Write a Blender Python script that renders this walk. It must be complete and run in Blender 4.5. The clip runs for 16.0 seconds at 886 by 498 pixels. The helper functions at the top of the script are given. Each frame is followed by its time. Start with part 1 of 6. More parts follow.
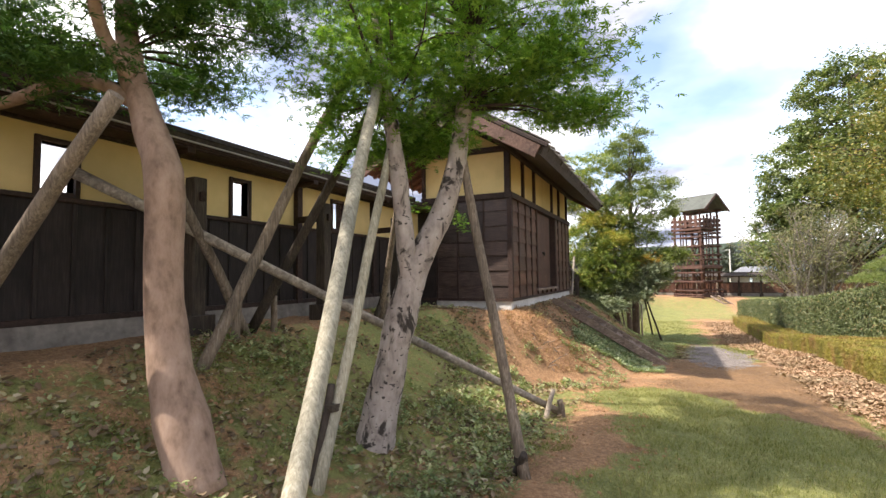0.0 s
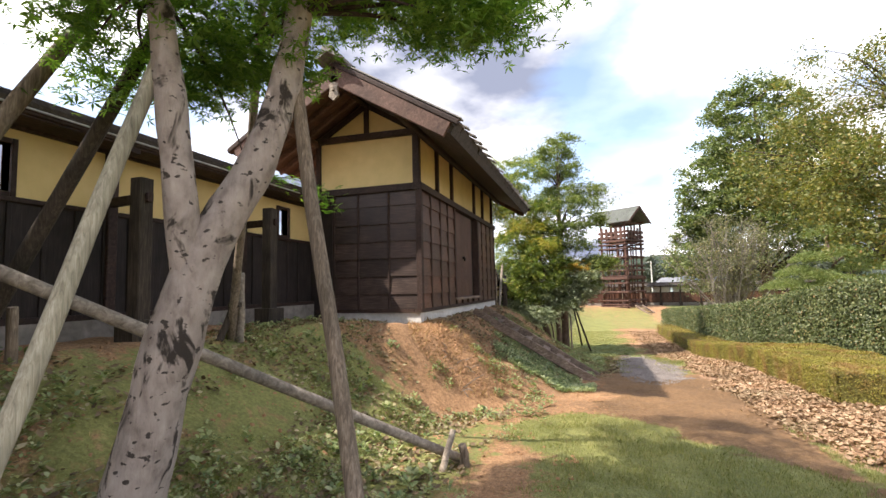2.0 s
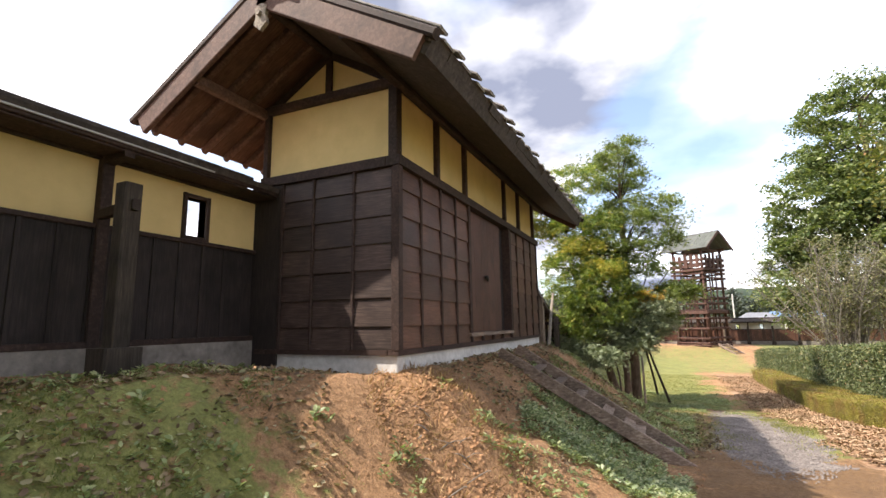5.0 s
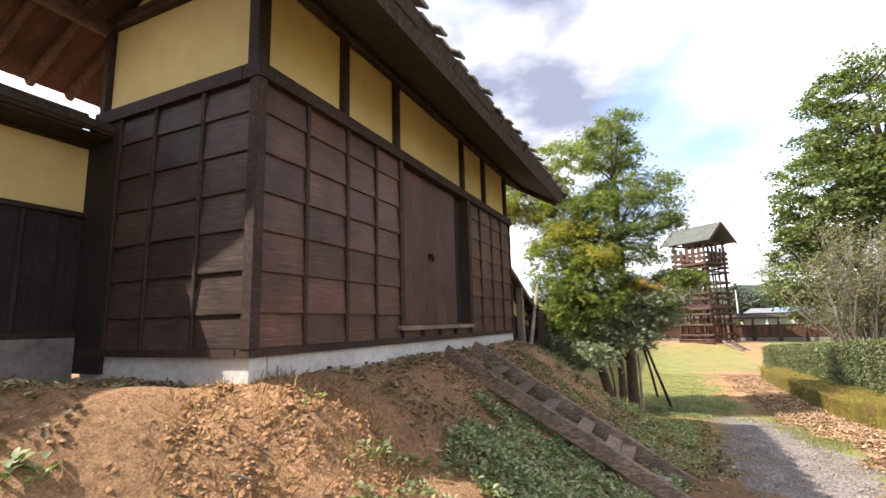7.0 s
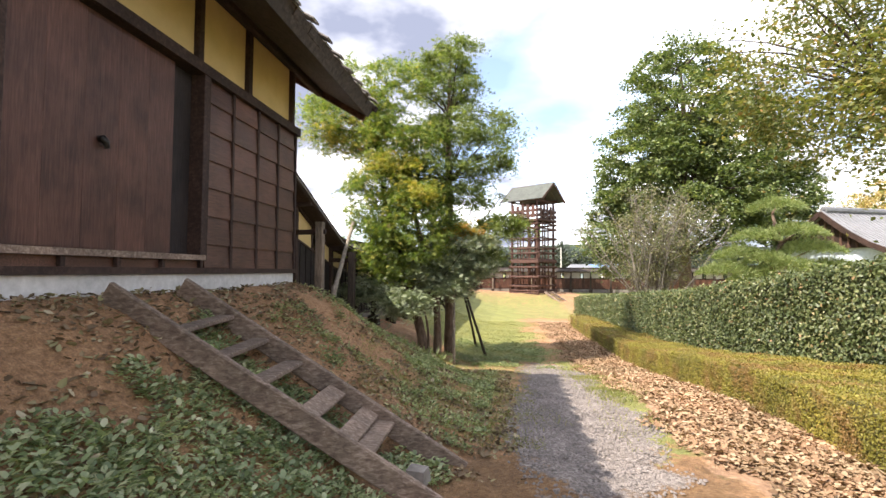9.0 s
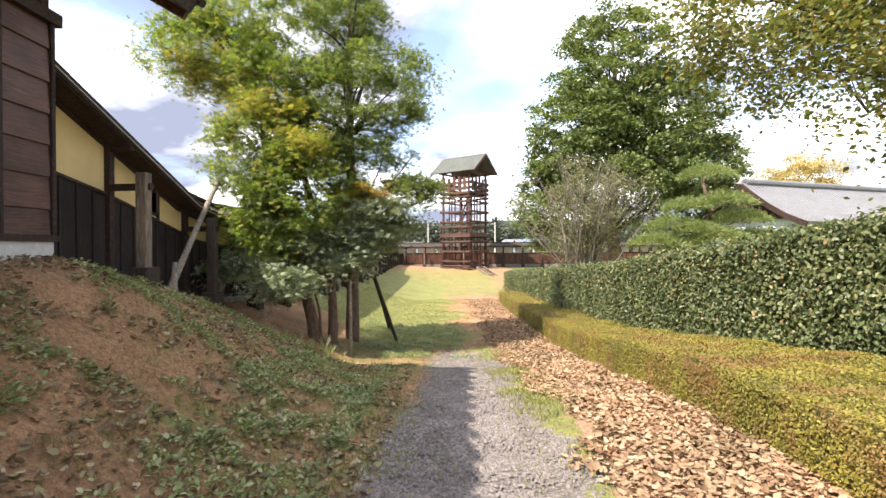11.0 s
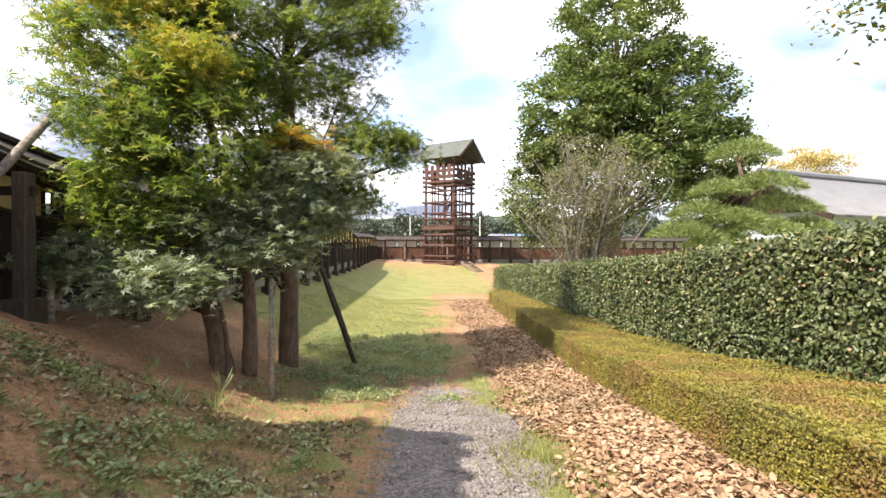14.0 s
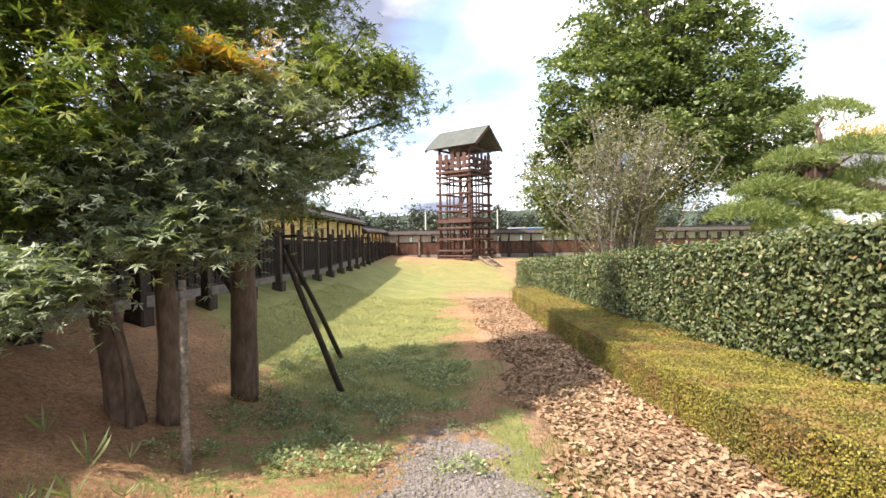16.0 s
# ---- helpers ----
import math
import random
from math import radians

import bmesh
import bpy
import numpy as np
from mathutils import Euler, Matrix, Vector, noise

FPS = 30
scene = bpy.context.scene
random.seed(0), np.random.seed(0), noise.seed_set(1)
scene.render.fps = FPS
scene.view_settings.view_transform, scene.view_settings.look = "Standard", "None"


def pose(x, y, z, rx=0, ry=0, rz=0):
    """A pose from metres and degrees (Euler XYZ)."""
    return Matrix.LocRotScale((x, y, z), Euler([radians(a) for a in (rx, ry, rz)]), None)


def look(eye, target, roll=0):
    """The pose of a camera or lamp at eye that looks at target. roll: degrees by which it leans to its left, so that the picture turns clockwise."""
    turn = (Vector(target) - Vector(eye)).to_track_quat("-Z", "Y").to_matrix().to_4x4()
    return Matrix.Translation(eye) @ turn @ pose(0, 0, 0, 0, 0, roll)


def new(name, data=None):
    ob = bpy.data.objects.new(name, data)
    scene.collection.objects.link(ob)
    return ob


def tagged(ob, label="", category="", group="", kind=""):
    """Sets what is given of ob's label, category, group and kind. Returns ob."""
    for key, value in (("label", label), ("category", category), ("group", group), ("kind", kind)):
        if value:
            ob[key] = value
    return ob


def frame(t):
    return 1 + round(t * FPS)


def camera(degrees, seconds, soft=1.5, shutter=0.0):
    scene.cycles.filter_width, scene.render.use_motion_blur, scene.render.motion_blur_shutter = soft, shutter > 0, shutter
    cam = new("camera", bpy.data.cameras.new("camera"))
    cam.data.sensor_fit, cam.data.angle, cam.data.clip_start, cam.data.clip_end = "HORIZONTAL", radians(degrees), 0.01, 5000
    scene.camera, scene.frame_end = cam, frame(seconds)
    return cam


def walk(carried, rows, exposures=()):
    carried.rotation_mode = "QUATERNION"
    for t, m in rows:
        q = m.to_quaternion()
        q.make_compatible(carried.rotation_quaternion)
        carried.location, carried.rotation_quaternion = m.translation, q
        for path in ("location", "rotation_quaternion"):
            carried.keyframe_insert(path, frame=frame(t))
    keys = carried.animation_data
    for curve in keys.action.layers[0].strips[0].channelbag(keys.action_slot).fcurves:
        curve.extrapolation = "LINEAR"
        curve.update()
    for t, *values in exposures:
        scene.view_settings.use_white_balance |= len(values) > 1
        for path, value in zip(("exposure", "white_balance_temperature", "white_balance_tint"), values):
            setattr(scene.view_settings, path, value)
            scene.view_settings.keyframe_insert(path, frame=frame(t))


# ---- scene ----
cam = camera(86.2, 16.0)
PATH = [
    (0, (2.86, -9.577, 0.57), (2.021, -7.765, 0.679), -0.7),
    (0.5, (2.842, -9.318, 0.511), (2.071, -7.475, 0.614), -0.6),
    (1, (2.863, -8.9, 0.451), (2.206, -7.015, 0.579), -0.8),
    (1.5, (2.883, -8.37, 0.434), (2.276, -6.47, 0.581), -0.7),
    (2, (2.828, -7.813, 0.42), (2.239, -5.909, 0.583), -1.3),
    (2.5, (2.816, -7.272, 0.378), (2.22, -5.372, 0.563), -1.6),
    (3, (2.761, -6.718, 0.354), (2.112, -4.836, 0.541), -1.2),
    (3.5, (2.726, -6.184, 0.352), (2.046, -4.313, 0.54), -1.9),
    (4, (2.72, -5.677, 0.374), (1.995, -3.827, 0.606), -1.7),
    (4.2, (2.694, -5.461, 0.366), (1.955, -3.62, 0.616), -1.5),
    (6.3, (2.644, -3.318, 0.261), (1.734, -1.574, 0.624), -0.7),
    (6.5, (2.671, -3.123, 0.235), (1.762, -1.376, 0.582), -0.9),
    (7, (2.744, -2.58, 0.206), (1.922, -0.783, 0.519), -1.5),
    (7.5, (2.87, -2.049, 0.156), (2.174, -0.193, 0.419), -1.9),
    (8, (2.971, -1.474, 0.083), (2.402, 0.434, 0.275), -1.1),
    (8.5, (3.118, -0.936, 0.05), (2.725, 1.021, 0.172), -0.6),
    (9, (3.26, -0.375, 0.035), (3.008, 1.607, 0.129), 0.2),
    (9.5, (3.403, 0.212, 0.028), (3.269, 2.207, 0.073), 0.1),
    (10, (3.581, 0.793, 0.014), (3.53, 2.792, 0.049), -0.1),
    (10.2, (3.656, 1.038, -0.018), (3.623, 3.037, 0.004), -0.3),
    (12.3, (4.104, 3.338, -0.147), (4.155, 5.337, -0.193), 0.5),
    (12.5, (4.114, 3.598, -0.177), (4.165, 5.596, -0.235), 0.9),
    (13, (4.04, 4.208, -0.197), (4.146, 6.205, -0.22), 0.7),
    (13.5, (4.03, 4.833, -0.239), (4.11, 6.832, -0.264), 0.3),
    (14, (4.024, 5.437, -0.264), (4.103, 7.435, -0.289), 0.3),
    (14.5, (4.097, 6.042, -0.295), (4.181, 8.04, -0.321), -0.1),
    (15, (4.136, 6.604, -0.35), (4.211, 8.602, -0.377), -0.5),
    (15.5, (4.196, 7.233, -0.404), (4.262, 9.232, -0.434), -0.7),
    (16, (4.17, 7.824, -0.446), (4.177, 9.823, -0.486), -0.9),
]
walk(cam, [(t, look(eye, target, roll)) for t, eye, target, roll in PATH],
     exposures=[(t, stops, 6500, 14) for t, stops in ((0, 1.10), (4, 1.04), (7.5, 1.24), (10, 1.32), (13, 1.26), (16, 1.28))])

# ---- world, sun, exposure ----
SUN_EL, SUN_ROT = radians(50.9), radians(234.7)
world = bpy.data.worlds.new("sky")
scene.world = world
world.use_nodes = True
wn, wl = world.node_tree.nodes, world.node_tree.links
wn.clear()


def node(tree, kind, **inputs):
    n = tree.nodes.new(kind)
    for k, v in inputs.items():
        n.inputs[k.replace("_", " ")].default_value = v
    return n


sky = wn.new("ShaderNodeTexSky")
sky.sky_type, sky.sun_disc = "NISHITA", False
sky.sun_elevation, sky.sun_rotation = SUN_EL, SUN_ROT
sky.air_density, sky.dust_density = 1.0, 1.5
wco = wn.new("ShaderNodeTexCoord")
wsep = wn.new("ShaderNodeSeparateXYZ")
wl.new(wco.outputs["Generated"], wsep.inputs[0])
wmax = wn.new("ShaderNodeMath")
wmax.operation = "MAXIMUM"
wmax.inputs[1].default_value = 0.0
wl.new(wsep.outputs[2], wmax.inputs[0])
wadd = wn.new("ShaderNodeMath")
wadd.inputs[1].default_value = 0.22
wl.new(wmax.outputs[0], wadd.inputs[0])
wdiv = wn.new("ShaderNodeVectorMath")
wdiv.operation = "DIVIDE"
wcomb = wn.new("ShaderNodeCombineXYZ")
for i in range(3):
    wl.new(wadd.outputs[0], wcomb.inputs[i])
wl.new(wco.outputs["Generated"], wdiv.inputs[0])
wl.new(wcomb.outputs[0], wdiv.inputs[1])
cn1 = node(world.node_tree, "ShaderNodeTexNoise", Scale=1.35, Detail=7.0, Roughness=0.52, Distortion=0.25)
cn2 = node(world.node_tree, "ShaderNodeTexNoise", Scale=1.5, Detail=6.0, Roughness=0.5)
woff = wn.new("ShaderNodeVectorMath")
woff.inputs[1].default_value = (3.1, 7.7, 1.3)
wl.new(wdiv.outputs[0], cn1.inputs["Vector"])
wl.new(wdiv.outputs[0], woff.inputs[0])
wl.new(woff.outputs[0], cn2.inputs["Vector"])
cover = wn.new("ShaderNodeValToRGB")
cover.color_ramp.elements[0].position, cover.color_ramp.elements[1].position = 0.38, 0.54
cover.color_ramp.elements[0].color = (0.3, 0.3, 0.3, 1)
tone = wn.new("ShaderNodeValToRGB")
te = tone.color_ramp.elements
te[0].position, te[0].color = 0.40, (2.2, 2.45, 3.2, 1)
te[1].position, te[1].color = 0.68, (21.5, 21.1, 20.5, 1)
mid_tone = te.new(0.51)
mid_tone.color = (6.6, 6.7, 7.1, 1)


def near(direction, wide, amount, source):
    """Lowers a cloud noise softly about one bearing."""
    dot = wn.new("ShaderNodeVectorMath")
    dot.operation = "DOT_PRODUCT"
    dot.inputs[1].default_value = direction
    wl.new(wco.outputs["Generated"], dot.inputs[0])
    fall = wn.new("ShaderNodeMapRange")
    fall.interpolation_type = "SMOOTHSTEP"
    fall.inputs["From Min"].default_value = math.cos(radians(wide))
    fall.inputs["To Max"].default_value = -amount
    wl.new(dot.outputs["Value"], fall.inputs["Value"])
    add = wn.new("ShaderNodeMath")
    wl.new(source, add.inputs[0])
    wl.new(fall.outputs[0], add.inputs[1])
    return add.outputs[0]


# a grey cloud over the storehouse ridge and a blue gap beside it
wl.new(near((-0.132, 0.835, 0.535), 17, 0.11, cn2.outputs[0]), tone.inputs[0])
wl.new(near((0.175, 0.897, 0.406), 17, 0.22, cn1.outputs[0]), cover.inputs[0])
wgain = wn.new("ShaderNodeVectorMath")
wgain.operation = "SCALE"
wgain.inputs["Scale"].default_value = 2.0
wl.new(sky.outputs[0], wgain.inputs[0])
wmix = wn.new("ShaderNodeMixRGB")
wl.new(cover.outputs[0], wmix.inputs[0])
wl.new(wgain.outputs[0], wmix.inputs[1])
wl.new(tone.outputs[0], wmix.inputs[2])
wbg = wn.new("ShaderNodeBackground")
wbg.inputs["Strength"].default_value = 0.098
wl.new(wmix.outputs[0], wbg.inputs[0])
wout = wn.new("ShaderNodeOutputWorld")
wl.new(wbg.outputs[0], wout.inputs[0])

sun_data = bpy.data.lights.new("sun", "SUN")
sun_data.energy, sun_data.angle, sun_data.color = 4.4, radians(0.6), (1.0, 0.915, 0.78)
sun = new("sun", sun_data)
sun.matrix_world = look((-6.65, -4.7, 10.0), (0, 0, 0))

# ---- materials ----


def ramp(t, source, stops):
    r = t.nodes.new("ShaderNodeValToRGB")
    e = r.color_ramp.elements
    while len(e) < len(stops):
        e.new(0.5)
    for el, (p, c) in zip(e, stops):
        el.position, el.color = p, (*c, 1)
    t.links.new(source, r.inputs[0])
    return r.outputs[0]


def blank(name):
    m = bpy.data.materials.new(name)
    m.use_nodes = True
    t = m.node_tree
    b = t.nodes["Principled BSDF"]
    return m, t, b


def coords(t, stretch=(1, 1, 1), shift=True):
    c = t.nodes.new("ShaderNodeTexCoord")
    mp = t.nodes.new("ShaderNodeMapping")
    mp.inputs["Scale"].default_value = stretch
    t.links.new(c.outputs["Object"], mp.inputs[0])
    if shift:
        oi = t.nodes.new("ShaderNodeObjectInfo")
        mu = t.nodes.new("ShaderNodeMath")
        mu.operation = "MULTIPLY"
        mu.inputs[1].default_value = 37.0
        t.links.new(oi.outputs["Random"], mu.inputs[0])
        t.links.new(mu.outputs[0], mp.inputs["Location"])
    return mp.outputs[0]


def tex(t, vec, scale, detail=4, rough=0.6, dist=0.0):
    n = node(t, "ShaderNodeTexNoise", Scale=scale, Detail=float(detail), Roughness=rough, Distortion=dist)
    t.links.new(vec, n.inputs["Vector"])
    return n.outputs[0]


def mixc(t, fac, a, b, mode="MIX"):
    m = t.nodes.new("ShaderNodeMixRGB")
    m.blend_type = mode
    for s, v in zip(m.inputs, (fac, a, b)):
        if hasattr(v, "is_linked"):
            t.links.new(v, s)
        elif isinstance(v, tuple):
            s.default_value = (*v, 1)
        else:
            s.default_value = v
    return m.outputs[0]


def bump(t, b, height, strength=0.4, distance=0.01):
    n = node(t, "ShaderNodeBump", Strength=strength, Distance=distance)
    t.links.new(height, n.inputs["Height"])
    t.links.new(n.outputs[0], b.inputs["Normal"])


def wood(name, dark, mid, light, grain=(1.5, 30, 30), rough=0.75, relief=0.4, spread=0.25, worn=None):
    m, t, b = blank(name)
    v = coords(t, grain)
    fine = tex(t, v, 3.0, 6, 0.65, 0.6)
    col = ramp(t, fine, ((0.25, dark), (0.5, mid), (0.78, light)))
    v2 = coords(t, (1, 1, 1))
    big = tex(t, v2, 2.3, 3)
    col = mixc(t, 0.75, col, ramp(t, big, ((0.3, (0.5, 0.5, 0.5)), (0.7, (1.45, 1.38, 1.32)))), "MULTIPLY")
    oi = t.nodes.new("ShaderNodeObjectInfo")
    col = mixc(t, spread, col, ramp(t, oi.outputs["Random"], ((0.0, (0.35, 0.35, 0.35)), (1.0, (1.6, 1.5, 1.45)))), "MULTIPLY")
    if worn:
        mask = ramp(t, tex(t, coords(t, (2.5, 7, 7)), 2.2, 6, 0.7), ((0.70, (0, 0, 0)), (0.76, (0.8, 0.8, 0.8))))
        col = mixc(t, mask, col, worn)
    t.links.new(col, b.inputs["Base Color"])
    b.inputs["Roughness"].default_value = rough
    b.inputs["Specular IOR Level"].default_value = 0.3
    bump(t, b, fine, relief, 0.006)
    return m


def simple(name, stops, scale=6.0, rough=0.8, metal=0.0, relief=0.2, dist=0.01, detail=6, stretch=(1, 1, 1)):
    m, t, b = blank(name)
    v = coords(t, stretch)
    n1 = tex(t, v, scale, detail, 0.62)
    n2 = tex(t, v, scale * 0.13, 3)
    col = ramp(t, n1, stops)
    col = mixc(t, 0.6, col, ramp(t, n2, ((0.3, (0.7, 0.7, 0.7)), (0.7, (1.2, 1.2, 1.2)))), "MULTIPLY")
    t.links.new(col, b.inputs["Base Color"])
    b.inputs["Roughness"].default_value, b.inputs["Metallic"].default_value = rough, metal
    bump(t, b, n1, relief, dist)
    return m


def leaf(name, stops, trans=0.35, rough=0.5, patch=None):
    m, t, b = blank(name)
    g = t.nodes.new("ShaderNodeNewGeometry")
    col = ramp(t, g.outputs["Random Per Island"], stops)
    v = coords(t, (1, 1, 1), False)
    col = mixc(t, 0.7, col, ramp(t, tex(t, v, 1.1, 2), ((0.3, (0.65, 0.7, 0.6)), (0.7, (1.3, 1.2, 1.1)))), "MULTIPLY")
    if patch:
        col = mixc(t, ramp(t, tex(t, v, 1.7, 5, 0.7), ((0.48, (0, 0, 0)), (0.62, (0.9, 0.9, 0.9)))), col, patch)
    t.links.new(col, b.inputs["Base Color"])
    b.inputs["Roughness"].default_value = rough
    tr = t.nodes.new("ShaderNodeBsdfTranslucent")
    t.links.new(mixc(t, 1.0, col, (1.25, 1.35, 0.6), "MULTIPLY"), tr.inputs[0])
    mx = node(t, "ShaderNodeMixShader", Fac=trans)
    t.links.new(b.outputs[0], mx.inputs[1])
    t.links.new(tr.outputs[0], mx.inputs[2])
    t.links.new(mx.outputs[0], t.nodes["Material Output"].inputs[0])
    return m


PLANK = wood("dark_stained_plank", (0.034, 0.018, 0.014), (0.092, 0.047, 0.033), (0.17, 0.094, 0.068), rough=0.42, spread=0.4, worn=(0.30, 0.25, 0.22))
# Greyer gable boards, darkened as well for the shade under the front overhang.
GABLEPLANK = wood("shade_darkened_gable_plank", (0.018, 0.013, 0.012), (0.050, 0.034, 0.029), (0.115, 0.086, 0.076), rough=0.5, spread=0.4, worn=(0.25, 0.21, 0.19))
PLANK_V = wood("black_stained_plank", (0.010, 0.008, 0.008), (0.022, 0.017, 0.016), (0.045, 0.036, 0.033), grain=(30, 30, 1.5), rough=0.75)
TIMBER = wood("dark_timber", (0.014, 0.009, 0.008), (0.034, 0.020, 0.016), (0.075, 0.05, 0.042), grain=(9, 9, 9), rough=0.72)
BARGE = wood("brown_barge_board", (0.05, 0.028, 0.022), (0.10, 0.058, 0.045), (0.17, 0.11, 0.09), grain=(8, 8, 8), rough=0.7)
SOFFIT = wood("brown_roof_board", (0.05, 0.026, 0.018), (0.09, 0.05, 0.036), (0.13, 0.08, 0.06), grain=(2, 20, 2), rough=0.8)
DOORWOOD = wood("reddish_brown_door_board", (0.045, 0.020, 0.015), (0.082, 0.039, 0.029), (0.14, 0.072, 0.054), grain=(26, 26, 1.3), rough=0.5, spread=0.0)
GREYWOOD = wood("weathered_grey_wood", (0.09, 0.075, 0.06), (0.24, 0.21, 0.175), (0.46, 0.42, 0.36), grain=(7, 7, 7), rough=0.85, relief=0.6)
POLEWOOD = wood("weathered_pole", (0.055, 0.044, 0.034), (0.16, 0.13, 0.10), (0.34, 0.295, 0.24), grain=(22, 22, 1.6), rough=0.85, relief=0.7)
PALEPOLE = wood("pale_grey_pole", (0.13, 0.12, 0.09), (0.28, 0.27, 0.21), (0.46, 0.45, 0.38), grain=(22, 22, 1.6), rough=0.85, relief=0.6)
DARKPOLE = wood("dark_pole", (0.02, 0.016, 0.013), (0.05, 0.04, 0.032), (0.11, 0.09, 0.07), grain=(22, 22, 1.6), rough=0.85, relief=0.7)
STAIRWOOD = wood("old_stair_wood", (0.07, 0.05, 0.038), (0.185, 0.142, 0.112), (0.40, 0.34, 0.285), grain=(5, 14, 14), rough=0.85, relief=0.7)
TOWERWOOD = wood("red_brown_log", (0.035, 0.019, 0.015), (0.085, 0.046, 0.037), (0.16, 0.098, 0.08), grain=(9, 9, 9), rough=0.75)
PLASTER = simple("ochre_plaster", ((0.25, (0.56, 0.42, 0.19)), (0.55, (0.61, 0.46, 0.21)), (0.8, (0.645, 0.49, 0.235))), 5, 0.92, relief=0.06, dist=0.003)
# Far wall's ochre, paled and greyed to carry distance haze and shade.
PALEPLASTER = simple("haze_paled_plaster", ((0.25, (0.40, 0.37, 0.30)), (0.55, (0.48, 0.445, 0.37)), (0.8, (0.55, 0.52, 0.45))), 5, 0.92, relief=0.06, dist=0.003)
CONCRETE = simple("grey_concrete", ((0.3, (0.42, 0.41, 0.39)), (0.6, (0.55, 0.54, 0.52)), (0.8, (0.66, 0.65, 0.63))), 14, 0.9, relief=0.2, dist=0.004)
EARTHSTONE = simple("grey_brown_plinth", ((0.3, (0.13, 0.115, 0.10)), (0.6, (0.24, 0.215, 0.19)), (0.8, (0.33, 0.31, 0.28))), 8, 0.95, relief=0.5)
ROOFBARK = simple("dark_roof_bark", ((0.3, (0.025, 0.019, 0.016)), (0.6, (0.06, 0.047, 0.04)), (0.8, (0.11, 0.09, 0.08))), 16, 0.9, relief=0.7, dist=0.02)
ROOFGREY = simple("weathered_roof_board", ((0.3, (0.11, 0.10, 0.095)), (0.6, (0.22, 0.205, 0.19)), (0.8, (0.34, 0.32, 0.30))), 14, 0.85, relief=0.4)
DRIP = simple("pale_drip_edge", ((0.3, (0.33, 0.32, 0.31)), (0.8, (0.48, 0.47, 0.46))), 12, 0.7)
TOWERROOF = simple("grey_green_roof_board", ((0.3, (0.06, 0.068, 0.06)), (0.6, (0.095, 0.105, 0.092)), (0.8, (0.14, 0.15, 0.135))), 7, 0.8)
TILE = simple("grey_roof_tile", ((0.3, (0.14, 0.145, 0.155)), (0.6, (0.18, 0.185, 0.20)), (0.8, (0.22, 0.225, 0.245))), 5, 0.55)
PALEWALL = simple("pale_blue_wall", ((0.3, (0.45, 0.52, 0.60)), (0.8, (0.62, 0.68, 0.74))), 4, 0.9)
BLUEROOF = simple("blue_roof", ((0.3, (0.10, 0.17, 0.30)), (0.8, (0.16, 0.25, 0.40))), 4, 0.5)
IRON = simple("dark_iron", ((0.3, (0.012, 0.012, 0.012)), (0.8, (0.05, 0.045, 0.04))), 20, 0.5, 0.7)
ROPE = simple("dark_straw_rope", ((0.3, (0.02, 0.016, 0.012)), (0.8, (0.08, 0.06, 0.04))), 60, 0.95, relief=0.8)
BARK_A = simple("pale_brown_bark", ((0.25, (0.12, 0.075, 0.05)), (0.5, (0.30, 0.20, 0.145)), (0.8, (0.42, 0.30, 0.23))), 7, 0.9, relief=0.5, dist=0.012, stretch=(1.6, 1.6, 0.8))
BARK_C = simple("brown_bark", ((0.25, (0.05, 0.034, 0.024)), (0.5, (0.14, 0.095, 0.066)), (0.8, (0.24, 0.175, 0.13))), 10, 0.92, relief=0.7, dist=0.015, stretch=(1.6, 1.6, 0.5))
TWIG = simple("grey_twig", ((0.3, (0.11, 0.095, 0.08)), (0.8, (0.33, 0.29, 0.25))), 12, 0.9)
DARKTWIG = simple("dark_twig", ((0.3, (0.030, 0.022, 0.017)), (0.8, (0.09, 0.06, 0.05))), 12, 0.9)
# Core colours, darker than the leaves to stand for shade in the gaps.
HEDGECORE = simple("hedge_gap_shade", ((0.3, (0.03, 0.034, 0.014)), (0.8, (0.075, 0.082, 0.032))), 18, 0.95, relief=1.0, dist=0.04)
LOWCORE = simple("low_hedge_gap_shade", ((0.3, (0.08, 0.07, 0.015)), (0.8, (0.19, 0.165, 0.04))), 25, 0.95, relief=1.0, dist=0.03)

# pale bark with dark moss blotches
BARK_B, bt, bb = blank("blotched_pale_bark")
bv = coords(bt, (1.5, 1.5, 0.8), False)
bcol = ramp(bt, tex(bt, bv, 9, 6), ((0.25, (0.16, 0.13, 0.115)), (0.5, (0.34, 0.285, 0.255)), (0.8, (0.47, 0.41, 0.375))))
bmask = ramp(bt, tex(bt, coords(bt, (1, 1, 0.55), False), 5.5, 4, 0.55, 0.8), ((0.56, (0, 0, 0)), (0.61, (1, 1, 1))))
bmask2 = ramp(bt, tex(bt, coords(bt, (1, 1, 1.6), False), 17, 3, 0.5), ((0.63, (0, 0, 0)), (0.66, (1, 1, 1))))
bcol = mixc(bt, bmask2, bcol, (0.05, 0.04, 0.034))
bt.links.new(mixc(bt, bmask, bcol, (0.035, 0.027, 0.022)), bb.inputs["Base Color"])
bb.inputs["Roughness"].default_value = 0.9
bump(bt, bb, tex(bt, coords(bt, (1.6, 1.6, 0.5), False), 16, 7, 0.7), 0.9, 0.02)

